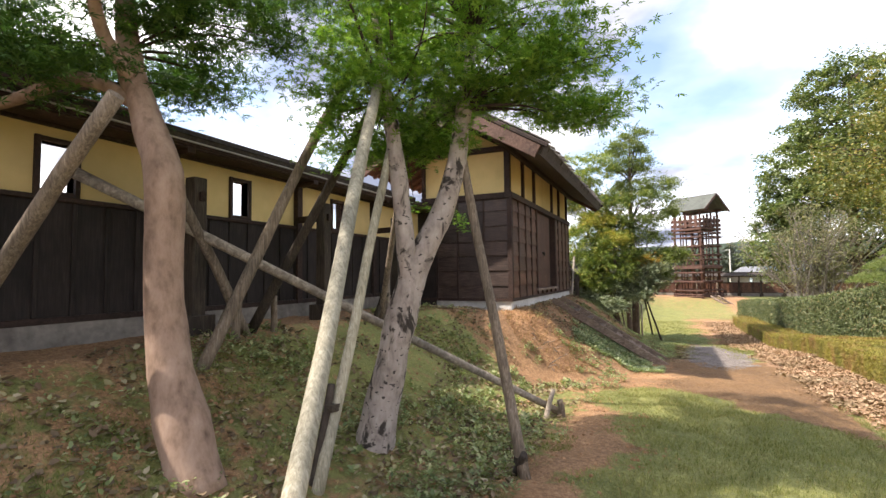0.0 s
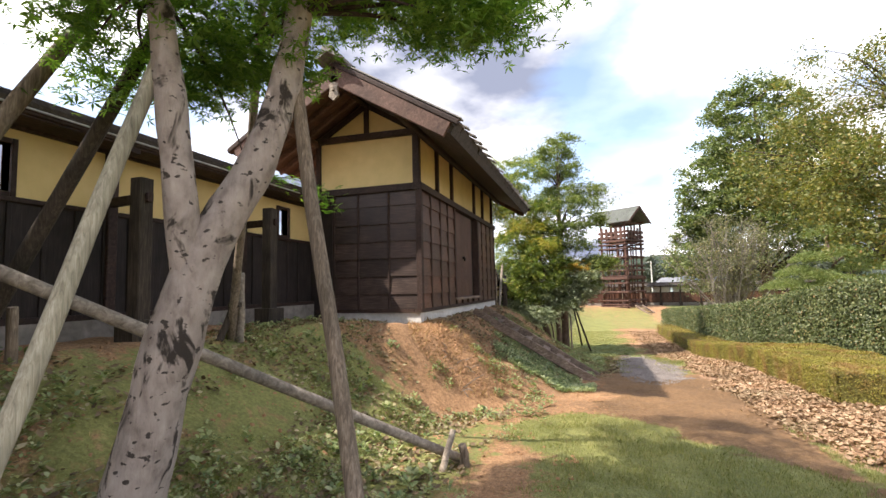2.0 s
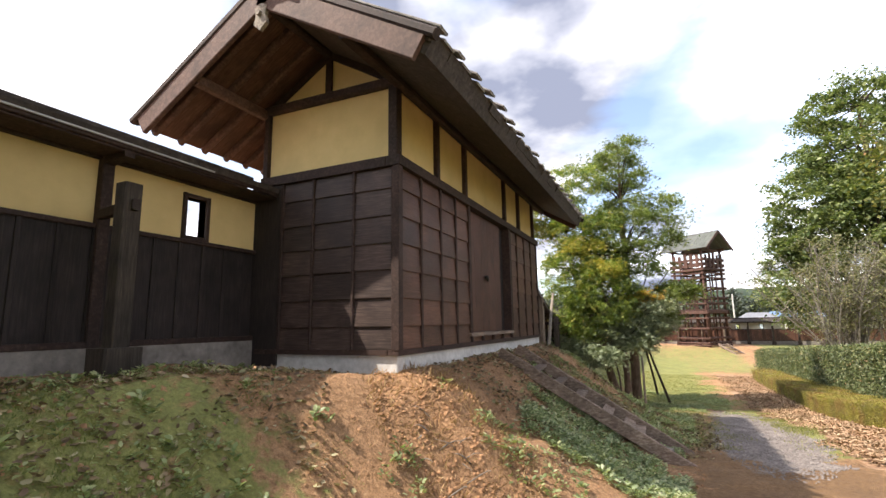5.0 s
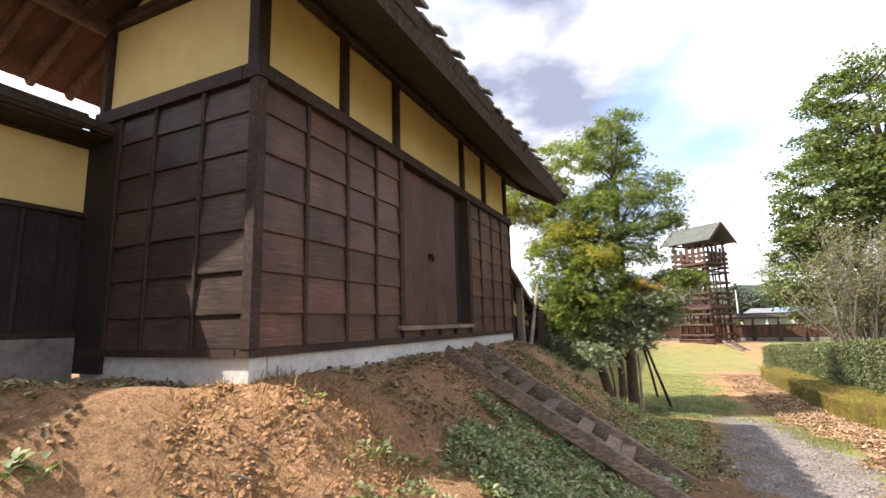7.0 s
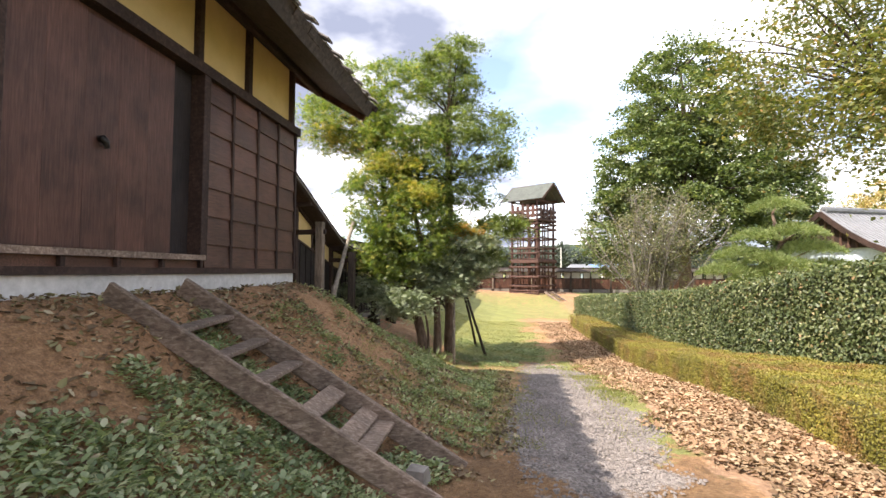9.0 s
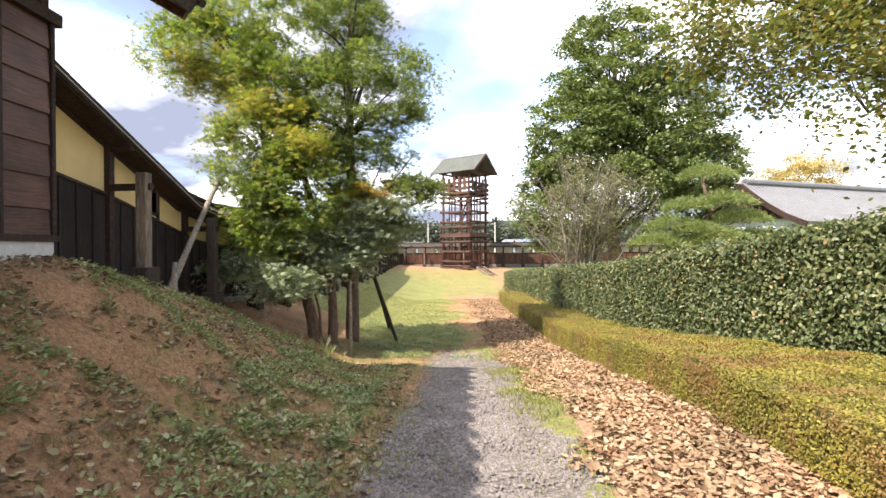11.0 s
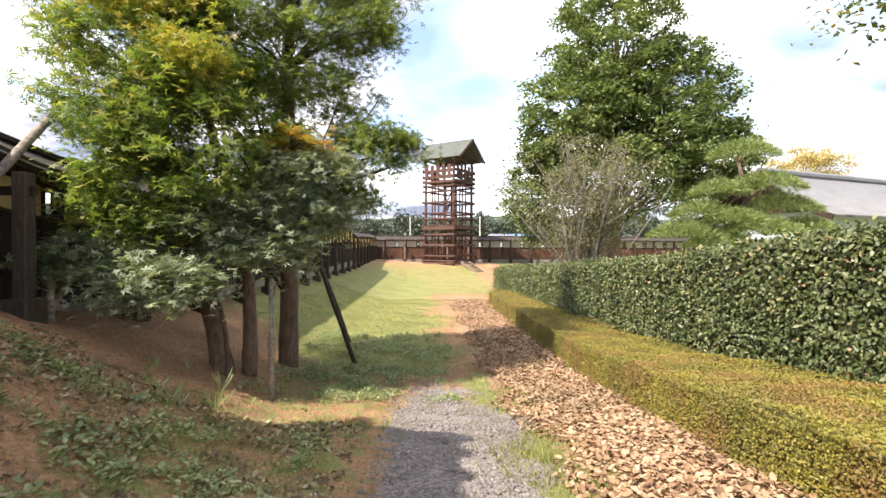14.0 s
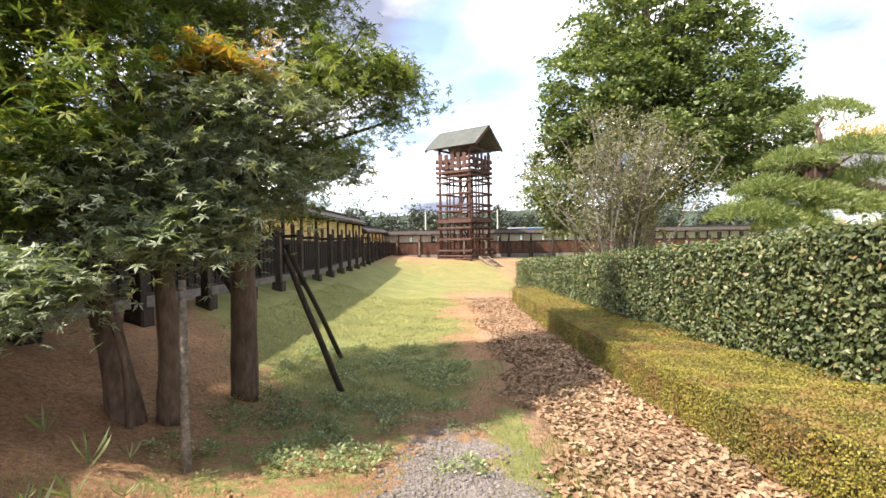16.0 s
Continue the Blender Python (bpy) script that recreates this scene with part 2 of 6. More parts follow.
MAPLE_A = leaf("deep_green_maple_leaf", ((0.0, (0.033, 0.081, 0.022)), (0.6, (0.065, 0.140, 0.036)), (1.0, (0.118, 0.204, 0.054))), 0.4)
MAPLE_B = leaf("bright_green_maple_leaf", ((0.0, (0.075, 0.160, 0.028)), (0.6, (0.15, 0.275, 0.052)), (1.0, (0.25, 0.37, 0.085))), 0.55)
MAPLE_C = leaf("yellow_green_maple_leaf", ((0.0, (0.075, 0.125, 0.038)), (0.4, (0.15, 0.215, 0.058)), (0.85, (0.27, 0.32, 0.085)), (1.0, (0.42, 0.37, 0.11))), 0.42)
MAPLE_Y = leaf("yellowed_maple_leaf", ((0.0, (0.20, 0.24, 0.055)), (0.6, (0.34, 0.33, 0.08)), (1.0, (0.45, 0.34, 0.09))), 0.42)
MAPLE_O = leaf("orange_tinged_leaf", ((0.0, (0.26, 0.22, 0.05)), (0.6, (0.42, 0.27, 0.06)), (1.0, (0.46, 0.22, 0.055))), 0.4)
FIR_D = leaf("green_layered_leaf", ((0.0, (0.09, 0.13, 0.042)), (0.6, (0.165, 0.21, 0.07)), (1.0, (0.26, 0.30, 0.11))), 0.4)
GREYLEAF = leaf("grey_green_leaf", ((0.0, (0.17, 0.215, 0.15)), (0.6, (0.29, 0.335, 0.24)), (1.0, (0.42, 0.455, 0.35))), 0.3)
BIGLEAF = leaf("green_tree_leaf", ((0.0, (0.060, 0.095, 0.040)), (0.5, (0.125, 0.172, 0.070)), (1.0, (0.27, 0.31, 0.14))), 0.3)
CHERRY = leaf("yellowing_tree_leaf", ((0.0, (0.085, 0.115, 0.038)), (0.6, (0.175, 0.19, 0.06)), (0.93, (0.29, 0.25, 0.085)), (1.0, (0.30, 0.17, 0.07))), 0.35)
BUSHLEAF = leaf("olive_bush_leaf", ((0.0, (0.105, 0.120, 0.065)), (0.7, (0.200, 0.198, 0.109)), (1.0, (0.294, 0.258, 0.160))), 0.3)
PINE = leaf("pine_needle", ((0.0, (0.105, 0.163, 0.051)), (0.6, (0.189, 0.241, 0.080)), (1.0, (0.284, 0.310, 0.131))), 0.25)
HEDGELEAF = leaf("hedge_leaf", ((0.0, (0.045, 0.068, 0.026)), (0.5, (0.098, 0.128, 0.046)), (0.88, (0.165, 0.19, 0.085)), (0.97, (0.26, 0.26, 0.13)), (1.0, (0.30, 0.17, 0.09))), 0.2, 0.48)
BOXLEAF = leaf("yellow_green_box_leaf", ((0.0, (0.13, 0.125, 0.024)), (0.5, (0.225, 0.205, 0.036)), (0.92, (0.31, 0.275, 0.050)), (1.0, (0.20, 0.10, 0.05))), 0.25, 0.6, (0.23, 0.13, 0.045))
WEED = leaf("weed_leaf", ((0.0, (0.10, 0.145, 0.06)), (0.5, (0.225, 0.28, 0.125)), (0.85, (0.33, 0.37, 0.20)), (1.0, (0.42, 0.43, 0.28))), 0.35, 0.42)
COVERLEAF = leaf("ground_cover_leaf", ((0.0, (0.12, 0.165, 0.085)), (0.5, (0.27, 0.33, 0.19)), (0.85, (0.43, 0.48, 0.33)), (1.0, (0.52, 0.53, 0.40))), 0.4, 0.42)
MOSS = leaf("moss_blade", ((0.0, (0.07, 0.10, 0.018)), (0.6, (0.13, 0.17, 0.035)), (1.0, (0.22, 0.24, 0.06))), 0.3, 0.8)
GRASS = leaf("lawn_blade", ((0.0, (0.13, 0.155, 0.043)), (0.6, (0.215, 0.232, 0.070)), (1.0, (0.33, 0.285, 0.130))), 0.3)
DRYGRASS = leaf("dry_straw", ((0.0, (0.19, 0.11, 0.05)), (0.6, (0.34, 0.215, 0.105)), (1.0, (0.48, 0.35, 0.20))), 0.2, 0.8)
FALLEN = leaf("fallen_brown_leaf", ((0.0, (0.15, 0.085, 0.048)), (0.4, (0.27, 0.172, 0.105)), (0.8, (0.36, 0.25, 0.165)), (1.0, (0.44, 0.34, 0.24))), 0.1, 0.85)
OLDLEAF = leaf("old_bank_litter", ((0.0, (0.10, 0.065, 0.04)), (0.5, (0.22, 0.16, 0.10)), (0.8, (0.26, 0.25, 0.13)), (1.0, (0.42, 0.36, 0.26))), 0.1, 0.8)
# Far trees: aerial haze is mixed into this blue-grey leaf colour.
HAZELEAF = leaf("haze_tinted_leaf", ((0.0, (0.040, 0.058, 0.052)), (1.0, (0.090, 0.105, 0.088))), 0.2)
AUTUMN = leaf("pale_autumn_leaf", ((0.0, (0.40, 0.34, 0.16)), (0.7, (0.52, 0.43, 0.22)), (1.0, (0.52, 0.36, 0.16))), 0.3)

# ground: earth, lawn, gravel and litter by the sheet's own zones
EARTH, gt, gb = blank("earth_grass_and_gravel")
gv = coords(gt, (1, 1, 1), False)
zone = gt.nodes.new("ShaderNodeAttribute")
zone.attribute_name = "zone"
zs = gt.nodes.new("ShaderNodeSeparateColor")
gt.links.new(zone.outputs["Color"], zs.inputs[0])


def zmask(source, scale, lo, hi):
    n = tex(gt, gv, scale, 6, 0.65)
    a = gt.nodes.new("ShaderNodeMath")
    gt.links.new(source, a.inputs[0])
    gt.links.new(n, a.inputs[1])
    return ramp(gt, a.outputs[0], ((lo, (0, 0, 0)), (hi, (1, 1, 1))))


fine = tex(gt, gv, 22, 7, 0.7)
dirt = ramp(gt, fine, ((0.3, (0.18, 0.10, 0.048)), (0.5, (0.365, 0.212, 0.106)), (0.72, (0.53, 0.34, 0.19))))
dirt = mixc(gt, 0.7, dirt, ramp(gt, tex(gt, gv, 75, 4, 0.75), ((0.35, (0.45, 0.43, 0.42)), (0.6, (1.15, 1.13, 1.1)))), "MULTIPLY")
dirt = mixc(gt, 0.8, dirt, ramp(gt, tex(gt, gv, 0.9, 5), ((0.3, (0.6, 0.58, 0.56)), (0.68, (1.15, 1.12, 1.1)))), "MULTIPLY")
tread_mask = zmask(zone.outputs["Alpha"], 3, 0.8, 1.2)
dirt = mixc(gt, tread_mask, dirt, mixc(gt, 1.0, dirt, (0.56, 0.56, 0.50), "MULTIPLY"))
turf = ramp(gt, tex(gt, gv, 30, 5, 0.7), ((0.3, (0.12, 0.125, 0.038)), (0.55, (0.21, 0.225, 0.068)), (0.75, (0.33, 0.31, 0.12))))
turf = mixc(gt, 0.8, turf, ramp(gt, tex(gt, gv, 1.3, 5), ((0.3, (0.65, 0.68, 0.6)), (0.7, (1.25, 1.15, 1.1)))), "MULTIPLY")
pebble = gt.nodes.new("ShaderNodeTexVoronoi")
pebble.inputs["Scale"].default_value = 45
gt.links.new(gv, pebble.inputs["Vector"])
stone = ramp(gt, pebble.outputs["Color"], ((0.1, (0.10, 0.085, 0.078)), (0.5, (0.20, 0.172, 0.155)), (0.9, (0.31, 0.275, 0.25))))
litter = ramp(gt, tex(gt, gv, 16, 6, 0.7), ((0.3, (0.17, 0.095, 0.055)), (0.55, (0.34, 0.21, 0.125)), (0.75, (0.48, 0.335, 0.215))))
gcol = mixc(gt, zmask(zs.outputs["Green"], 5, 0.86, 1.14), dirt, turf)
gcol = mixc(gt, zmask(zs.outputs["Blue"], 4, 0.9, 1.1), gcol, litter)
gcol = mixc(gt, zmask(zs.outputs["Red"], 4, 0.9, 1.1), gcol, stone)
gt.links.new(gcol, gb.inputs["Base Color"])
gb.inputs["Roughness"].default_value = 0.95
bump(gt, gb, tex(gt, gv, 35, 6, 0.7), 0.9, 0.03)

# ---- geometry helpers ----
rng = np.random.default_rng(7)


class Shape:
    """Vertices and faces gathered for one mesh."""

    def __init__(self):
        self.v, self.f = [], []

    def add(self, verts, faces):
        o = len(self.v)
        self.v += [tuple(p) for p in verts]
        self.f += [tuple(i + o for i in q) for q in faces]
        return self

    def prism(self, ring0, ring1):
        n = len(ring0)
        return self.add(list(ring0) + list(ring1), [tuple(range(n - 1, -1, -1)), tuple(range(n, 2 * n))] + [(i, (i + 1) % n, n + (i + 1) % n, n + i) for i in range(n)])

    def beam(self, p, q, w, h, up=(0, 0, 1), edge=0.008):
        """A timber from p to q, w wide, h high along up, with chamfered edges."""
        p, q, up = Vector(p), Vector(q), Vector(up)
        d = (q - p).normalized()
        s = d.cross(up).normalized()
        u = s.cross(d)
        e = min(edge, w * 0.3, h * 0.3)
        a, b = w / 2, h / 2
        ring = ((-a + e, -b), (a - e, -b), (a, -b + e), (a, b - e), (a - e, b), (-a + e, b), (-a, b - e), (-a, -b + e))
        return self.prism([p + s * x + u * y for x, y in ring], [q + s * x + u * y for x, y in ring])

    def box(self, lo, hi, edge=0.006):
        lo, hi = Vector(lo), Vector(hi)
        c, d = (lo + hi) / 2, hi - lo
        return self.beam((c.x, c.y, lo.z), (c.x, c.y, hi.z), d.x, d.y, up=(0, 1, 0), edge=edge)

    def slab(self, pts, thick):
        """A flat sheet of thickness thick below a polygon."""
        n = (Vector(pts[1]) - Vector(pts[0])).cross(Vector(pts[2]) - Vector(pts[0])).normalized()
        return self.prism([Vector(p) - n * thick for p in pts], [Vector(p) for p in pts])

    def tube(self, pts, radii, n=8, rough=0.0):
        pts = [Vector(p) for p in pts]
        rings = []
        ref = Vector((0.31, 0.95, 0.05))
        for i, p in enumerate(pts):
            d = (pts[min(i + 1, len(pts) - 1)] - pts[max(i - 1, 0)]).normalized()
            s = d.cross(ref)
            s = s.normalized() if s.length > 0.05 else d.orthogonal().normalized()
            u = s.cross(d)
            ring = []
            for k in range(n):
                a = 2 * math.pi * k / n
                r = radii[i] * (1 + (rough * (noise.noise(p * 4 + Vector((math.cos(a), math.sin(a), 0)) * 1.4)) if rough else 0))
                ring.append(p + (s * math.cos(a) + u * math.sin(a)) * r)
            rings.append(ring)
        o = len(self.v)
        for ring in rings:
            self.v += [tuple(p) for p in ring]
        for i in range(len(rings) - 1):
            for k in range(n):
                j = (k + 1) % n
                self.f.append((o + i * n + k, o + i * n + j, o + (i + 1) * n + j, o + (i + 1) * n + k))
        self.f.append(tuple(range(o + n - 1, o - 1, -1)))
        self.f.append(tuple(range(o + (len(rings) - 1) * n, o + len(rings) * n)))
        return self

    def mesh(self, name, material, smooth=False):
        me = bpy.data.meshes.new(name)
        me.from_pydata(self.v, [], self.f)
        me.materials.append(material)
        if smooth:
            me.polygons.foreach_set("use_smooth", [len(q) <= 4 for q in self.f])
        return me


def thing(name, label, category, at=(0, 0, 0), group="", kind=""):
    ob = new(name)
    ob.location = at
    ob.empty_display_size = 0.2
    return tagged(ob, label, category, group, kind)


def part(name, shape, material, parent, label="", smooth=False, kind=""):
    me = shape if isinstance(shape, bpy.types.Mesh) else shape.mesh(name, material, smooth)
    ob = new(name, me)
    ob.parent = parent
    if parent is not None:
        base = parent
        off = Vector((0, 0, 0))
        while base is not None:
            off += base.location
            base = base.parent
        ob.matrix_parent_inverse = Matrix.Translation(-off)
    return tagged(ob, label, kind=kind)


def solo(name, shape, material, label, category, smooth=False, group="", kind=""):
    return tagged(new(name, shape.mesh(name, material, smooth)), label, category, group, kind)


def piece(name, me, parent, m):
    """A repeat of a shared mesh under a part that lies at the origin."""
    ob = new(name, me)
    ob.parent = parent
    ob.matrix_basis = m
    return ob


MAPLE_T = ([(0, 0, 0)], [])
for a, l in ((-110, 0.55), (-55, 0.85), (0, 1.0), (55, 0.85), (110, 0.55)):
    c, s = math.cos(radians(90 - a)), math.sin(radians(90 - a))
    k = len(MAPLE_T[0])
    for r, w, z in ((0.42, -0.13, 0.02), (1.0, 0.0, -0.10), (0.42, 0.13, 0.02)):
        MAPLE_T[0].append((l * r * c - w * s * l, l * r * s + w * c * l, z))
    MAPLE_T[1].append((0, k, k + 1, k + 2))
KITE_T = ([(0, 0, 0), (0.3, 0.45, 0.06), (0, 1, -0.05), (-0.3, 0.45, 0.06)], [(0, 1, 2, 3)])
BROAD_T = ([(0, 0, 0), (0.28, 0.35, 0.08), (0.2, 0.75, 0.05), (0, 1, -0.12), (-0.2, 0.75, 0.05), (-0.28, 0.35, 0.08), (0, 0.5, -0.02)],
           [(0, 1, 2, 6), (6, 2, 3, 4), (0, 6, 4, 5)])
CURL_T = ([(-0.3, 0, 0.16), (0.0, 0, 0.0), (0.28, 0, 0.2), (-0.38, 0.5, 0.24), (0, 0.5, 0.05), (0.36, 0.5, 0.16), (-0.06, 1, 0.24), (0, 1, 0.2), (0.06, 1, 0.26)],
          [(0, 1, 4, 3), (1, 2, 5, 4), (3, 4, 7, 6), (4, 5, 8, 7)])
BLADE_T = ([(-0.03, 0, 0), (0.03, 0, 0), (0.02, 0.6, 0.05), (0.0, 1, 0.22)], [(0, 1, 2, 3)])


def scatter(name, template, where, normals, sizes, material, spin=None):
    """One mesh of many small leaves: template in its own plane, at the places where, facing normals."""
    tv, tf = np.array(template[0], dtype=np.float64), np.array(template[1], dtype=np.int64)
    where, normals = np.asarray(where, float), np.asarray(normals, float)
    n, k = len(where), len(tv)
    normals = normals / np.maximum(np.linalg.norm(normals, axis=1, keepdims=True), 1e-9)
    ref = rng.normal(size=(n, 3)) if spin is None else np.asarray(spin, float)
    y = ref - normals * np.sum(ref * normals, axis=1, keepdims=True)
    y /= np.maximum(np.linalg.norm(y, axis=1, keepdims=True), 1e-9)
    x = np.cross(y, normals)
    s = np.broadcast_to(np.asarray(sizes, float), (n,))[:, None, None]
    co = where[:, None, :] + s * (tv[None, :, 0:1] * x[:, None, :] + tv[None, :, 1:2] * y[:, None, :] + tv[None, :, 2:3] * normals[:, None, :])
    idx = (np.arange(n)[:, None, None] * k + tf[None]).reshape(-1)
    me = bpy.data.meshes.new(name)
    me.vertices.add(n * k)
    me.vertices.foreach_set("co", co.reshape(-1))
    nf = n * len(tf)
    me.loops.add(len(idx))
    me.loops.foreach_set("vertex_index", idx.astype(np.int32))
    me.polygons.add(nf)
    me.polygons.foreach_set("loop_start", np.arange(nf, dtype=np.int32) * 4)
    me.update(calc_edges=True)
    me.materials.append(material)
    return me


# ---- ground ----
PY = (-60, -12, -5.5, 0, 3.8, 7, 9.4, 11.7, 13.8, 20, 28, 36, 41, 45, 70)
PZ = (-0.7, -0.95, -1.1, -1.4, -1.68, -1.83, -2.1, -2.38, -2.55, -2.68, -2.75, -2.85, -2.8, -2.25, -2.2)


def soft(v, lo, hi, w):
    return np.clip((v - lo) / w + 0.5, 0, 1) * np.clip((hi - v) / w + 0.5, 0, 1)


def ground(x, y, fine=True):
    """Height of the ground: a terrace under the walls, a bank, and the path that falls away along y."""
    x, y = np.asarray(x, float), np.asarray(y, float)
    zp = np.interp(y, PY, PZ)
    zt = np.interp(y, (-60, -1.3, -0.3, 3, 6.6, 9, 11.5, 15, 28, 40), (-0.03, -0.04, -0.21, -0.17, -0.2, -0.55, -1.18, -1.52, -1.8, -1.85))
    xa = np.interp(y, (-3, -0.5, 0.5, 6.5, 9, 16, 60), (-1.3, -0.2, 0.05, 0.05, -0.7, -1.0, -1.0))
    xb = np.interp(y, (-3, -1.5, 0.5, 4, 8, 12, 20, 60), (0.8, 0.9, 2.2, 2.9, 2.8, 2.2, 2.2, 4))
    t = np.clip((x - xa) / (xb - xa), 0, 1)
    z = zt + (zp - zt) * (0.55 * t + 0.45 * t * t * (3 - 2 * t))
    z = z + 0.2 * np.exp(-((x - 0.62) ** 2 + (y - 0.02) ** 2) / 0.22)
    z = z - 0.17 * np.exp(-((x - 0.92) / 0.30) ** 2 - ((y - 0.72) / 0.40) ** 2)
    dug = np.exp(-((x - 0.7) ** 2 + (y - 0.05) ** 2) / 0.55)
    z = z + dug * (0.055 * np.sin(8.3 * x + 3.1 * y + 0.6) * np.sin(9.1 * y - 2.7 * x) + 0.035 * np.sin(17 * x - 5 * y) * np.sin(15 * y + 6 * x + 1))
    z = z + 0.10 * np.exp(-((x - 0.6) ** 2 + (y - 6.4) ** 2) / 0.6)
    z = z - 0.13 * soft(x, 0.7, 2.5, 0.5) * soft(y, 1.6, 3.9, 0.7)
    z = z + 0.25 * np.exp(-((x - 6.3) ** 2 + (y - 47.2) ** 2) / 30)
    if fine:
        z = z + 0.022 * np.sin(3.1 * x + 1.7 * y) * np.sin(2.3 * y - 1.1 * x) + 0.012 * np.sin(7.7 * x - 3 * y) * np.sin(6.1 * y + 2.2 * x)
    return z


def gz(x, y):
    return float(ground(x, y))


def zones(x, y):
    """Weights of gravel, grass and litter."""
    bend = 0.18 * np.sin(y * 0.9)
    wob = 0.16 * np.sin(1.3 * y + 0.5) + 0.11 * np.sin(3.7 * y) + 0.07 * np.sin(8.3 * y + 1)
    gravel = soft(x, 3.35 + bend * 0.5 + 0.05 * (y - 3.5), 4.85 + 0.3 * bend + wob, 0.8) * soft(y, 3.4, 12.6, 3.4)
    litter = soft(x, 5.25 + bend, 7.4, 0.6) * soft(y, -3.2, 27, 2.0)
    lawn = soft(x, 2.15 + 1.5 * wob - 0.12 * np.minimum(y + 3, 0), np.interp(y, (-12, -3.4, -2.2, -0.8), (6.5, 4.7, 4.2, 3.1)) + wob, 0.9) * soft(y, -40, -0.9, 0.6)
    strip = soft(x, 5.0, 6.3, 0.5) * soft(y, -5.5, -0.6, 1.0) * 0.9
    valley = np.interp(y, (11, 14, 20), (0.36, 0.54, 0.85)) * soft(x, np.interp(y, (11, 14, 18), (1.6, 1.4, -1.4)) + wob, np.interp(y, (11, 14, 22, 34), (4.2, 5.0, 4.4, 4.7)) + 2 * wob, 2.2) * soft(y, 9.8, 38, 2.0)
    rim = soft(x, 4.5, 5.5, 0.6) * soft(y, 4, 14, 2) * 0.6
    bank = soft(x, 0.7, 3.2, 0.8) * soft(y, 5.2, 9.8, 2.0) * 0.32
    moss = soft(x, -1.4, 1.9, 0.8) * soft(y, -14, -1.5, 1.2) * np.interp(y, (-7, -5), (0.44, 0.56))
    bank = np.maximum(bank, soft(x, 1.6, 3.75 + wob, 0.7) * soft(y, 4.3, 13.5, 1.5) * 0.42)
    stair = soft(x, 0.9, 2.9, 0.5) * soft(y, 0.8, 4.4, 0.6) * 0.30
    far = soft(y, 60, 1000, 15) * 0.9
    right = np.clip((x - 9.5) / 1.5, 0, 1) * 0.7
    yard = 0.5 * soft(x, -1.2, 9 + wob, 2.5) * soft(y, 27, 47, 4)
    grass = np.maximum.reduce([yard, lawn, strip, valley, rim, bank, moss, stair, far, right])
    return gravel, grass, litter


def packed(x, y):
    """Weight of the trodden, darker earth of the path."""
    wob = 0.2 * np.sin(0.9 * y + 1) + 0.1 * np.sin(2.9 * y)
    return soft(x, 2.7 + wob, 5.6 + wob, 1.2) * soft(y, -30, 4.5, 2.5) * np.interp(x + 0.4 * y, (1.2, 3.2), (1.0, 0.75))


def axis(lo, a, b, hi, step, grow):
    mid = list(np.arange(a, b + 1e-6, step))
    up, dn, s = [b], [a], step
    while up[-1] < hi:
        s *= grow
        up.append(up[-1] + s)
    s = step
    while dn[-1] > lo:
        s *= grow
        dn.append(dn[-1] - s)
    return np.array(sorted(set(dn[1:])) + mid + up[1:])


gx, gy = axis(-900, -3.4, 8.4, 900, 0.1, 1.22), axis(-300, -12, 21, 2500, 0.12, 1.14)
XX, YY = np.meshgrid(gx, gy)
ZZ = ground(XX, YY)
for i in range(XX.shape[0]):
    if -13 < gy[i] < 22:
        for j in range(XX.shape[1]):
            if -3.5 < gx[j] < 8.5:
                ZZ[i, j] += 0.03 * noise.noise(Vector((XX[i, j] * 3.3, YY[i, j] * 3.3, 0))) + 0.014 * noise.noise(Vector((XX[i, j] * 11, YY[i, j] * 11, 4)))
nx, ny = len(gx), len(gy)
gme = bpy.data.meshes.new("ground")
ids = np.arange(nx * ny).reshape(ny, nx)
quads = np.stack([ids[:-1, :-1], ids[:-1, 1:], ids[1:, 1:], ids[1:, :-1]], axis=-1).reshape(-1, 4)
gme.vertices.add(nx * ny)
gme.vertices.foreach_set("co", np.stack([XX, YY, ZZ], axis=-1).reshape(-1))
gme.loops.add(quads.size)
gme.loops.foreach_set("vertex_index", quads.reshape(-1).astype(np.int32))
gme.polygons.add(len(quads))
gme.polygons.foreach_set("loop_start", np.arange(len(quads), dtype=np.int32) * 4)
gme.update(calc_edges=True)
gme.polygons.foreach_set("use_smooth", np.ones(len(quads), dtype=bool))
za = gme.color_attributes.new("zone", "FLOAT_COLOR", "POINT")
zr, zg, zb = zones(XX, YY)
za.data.foreach_set("color", np.stack([zr, zg, zb, packed(XX, YY)], axis=-1).reshape(-1))
gme.materials.append(EARTH)
tagged(new("ground", gme), "orange-brown earth bank and path with grass, gravel and moss", "ground", kind="structure")

# ---- storehouse ----
W, L = 2.1, 6.73          # width along -x, length along y
BELT = 2.30
house = thing("storehouse", "dark plank-clad storehouse with ochre plaster under a gabled roof", "storehouse")
RIDGE_X, RIDGE_Z, SLOPE = -1.05, 4.02, 0.60
Y0, Y1, EAVE = -1.08, 7.62, 2.02


def roof_z(x):
    return RIDGE_Z - SLOPE * abs(x - RIDGE_X)


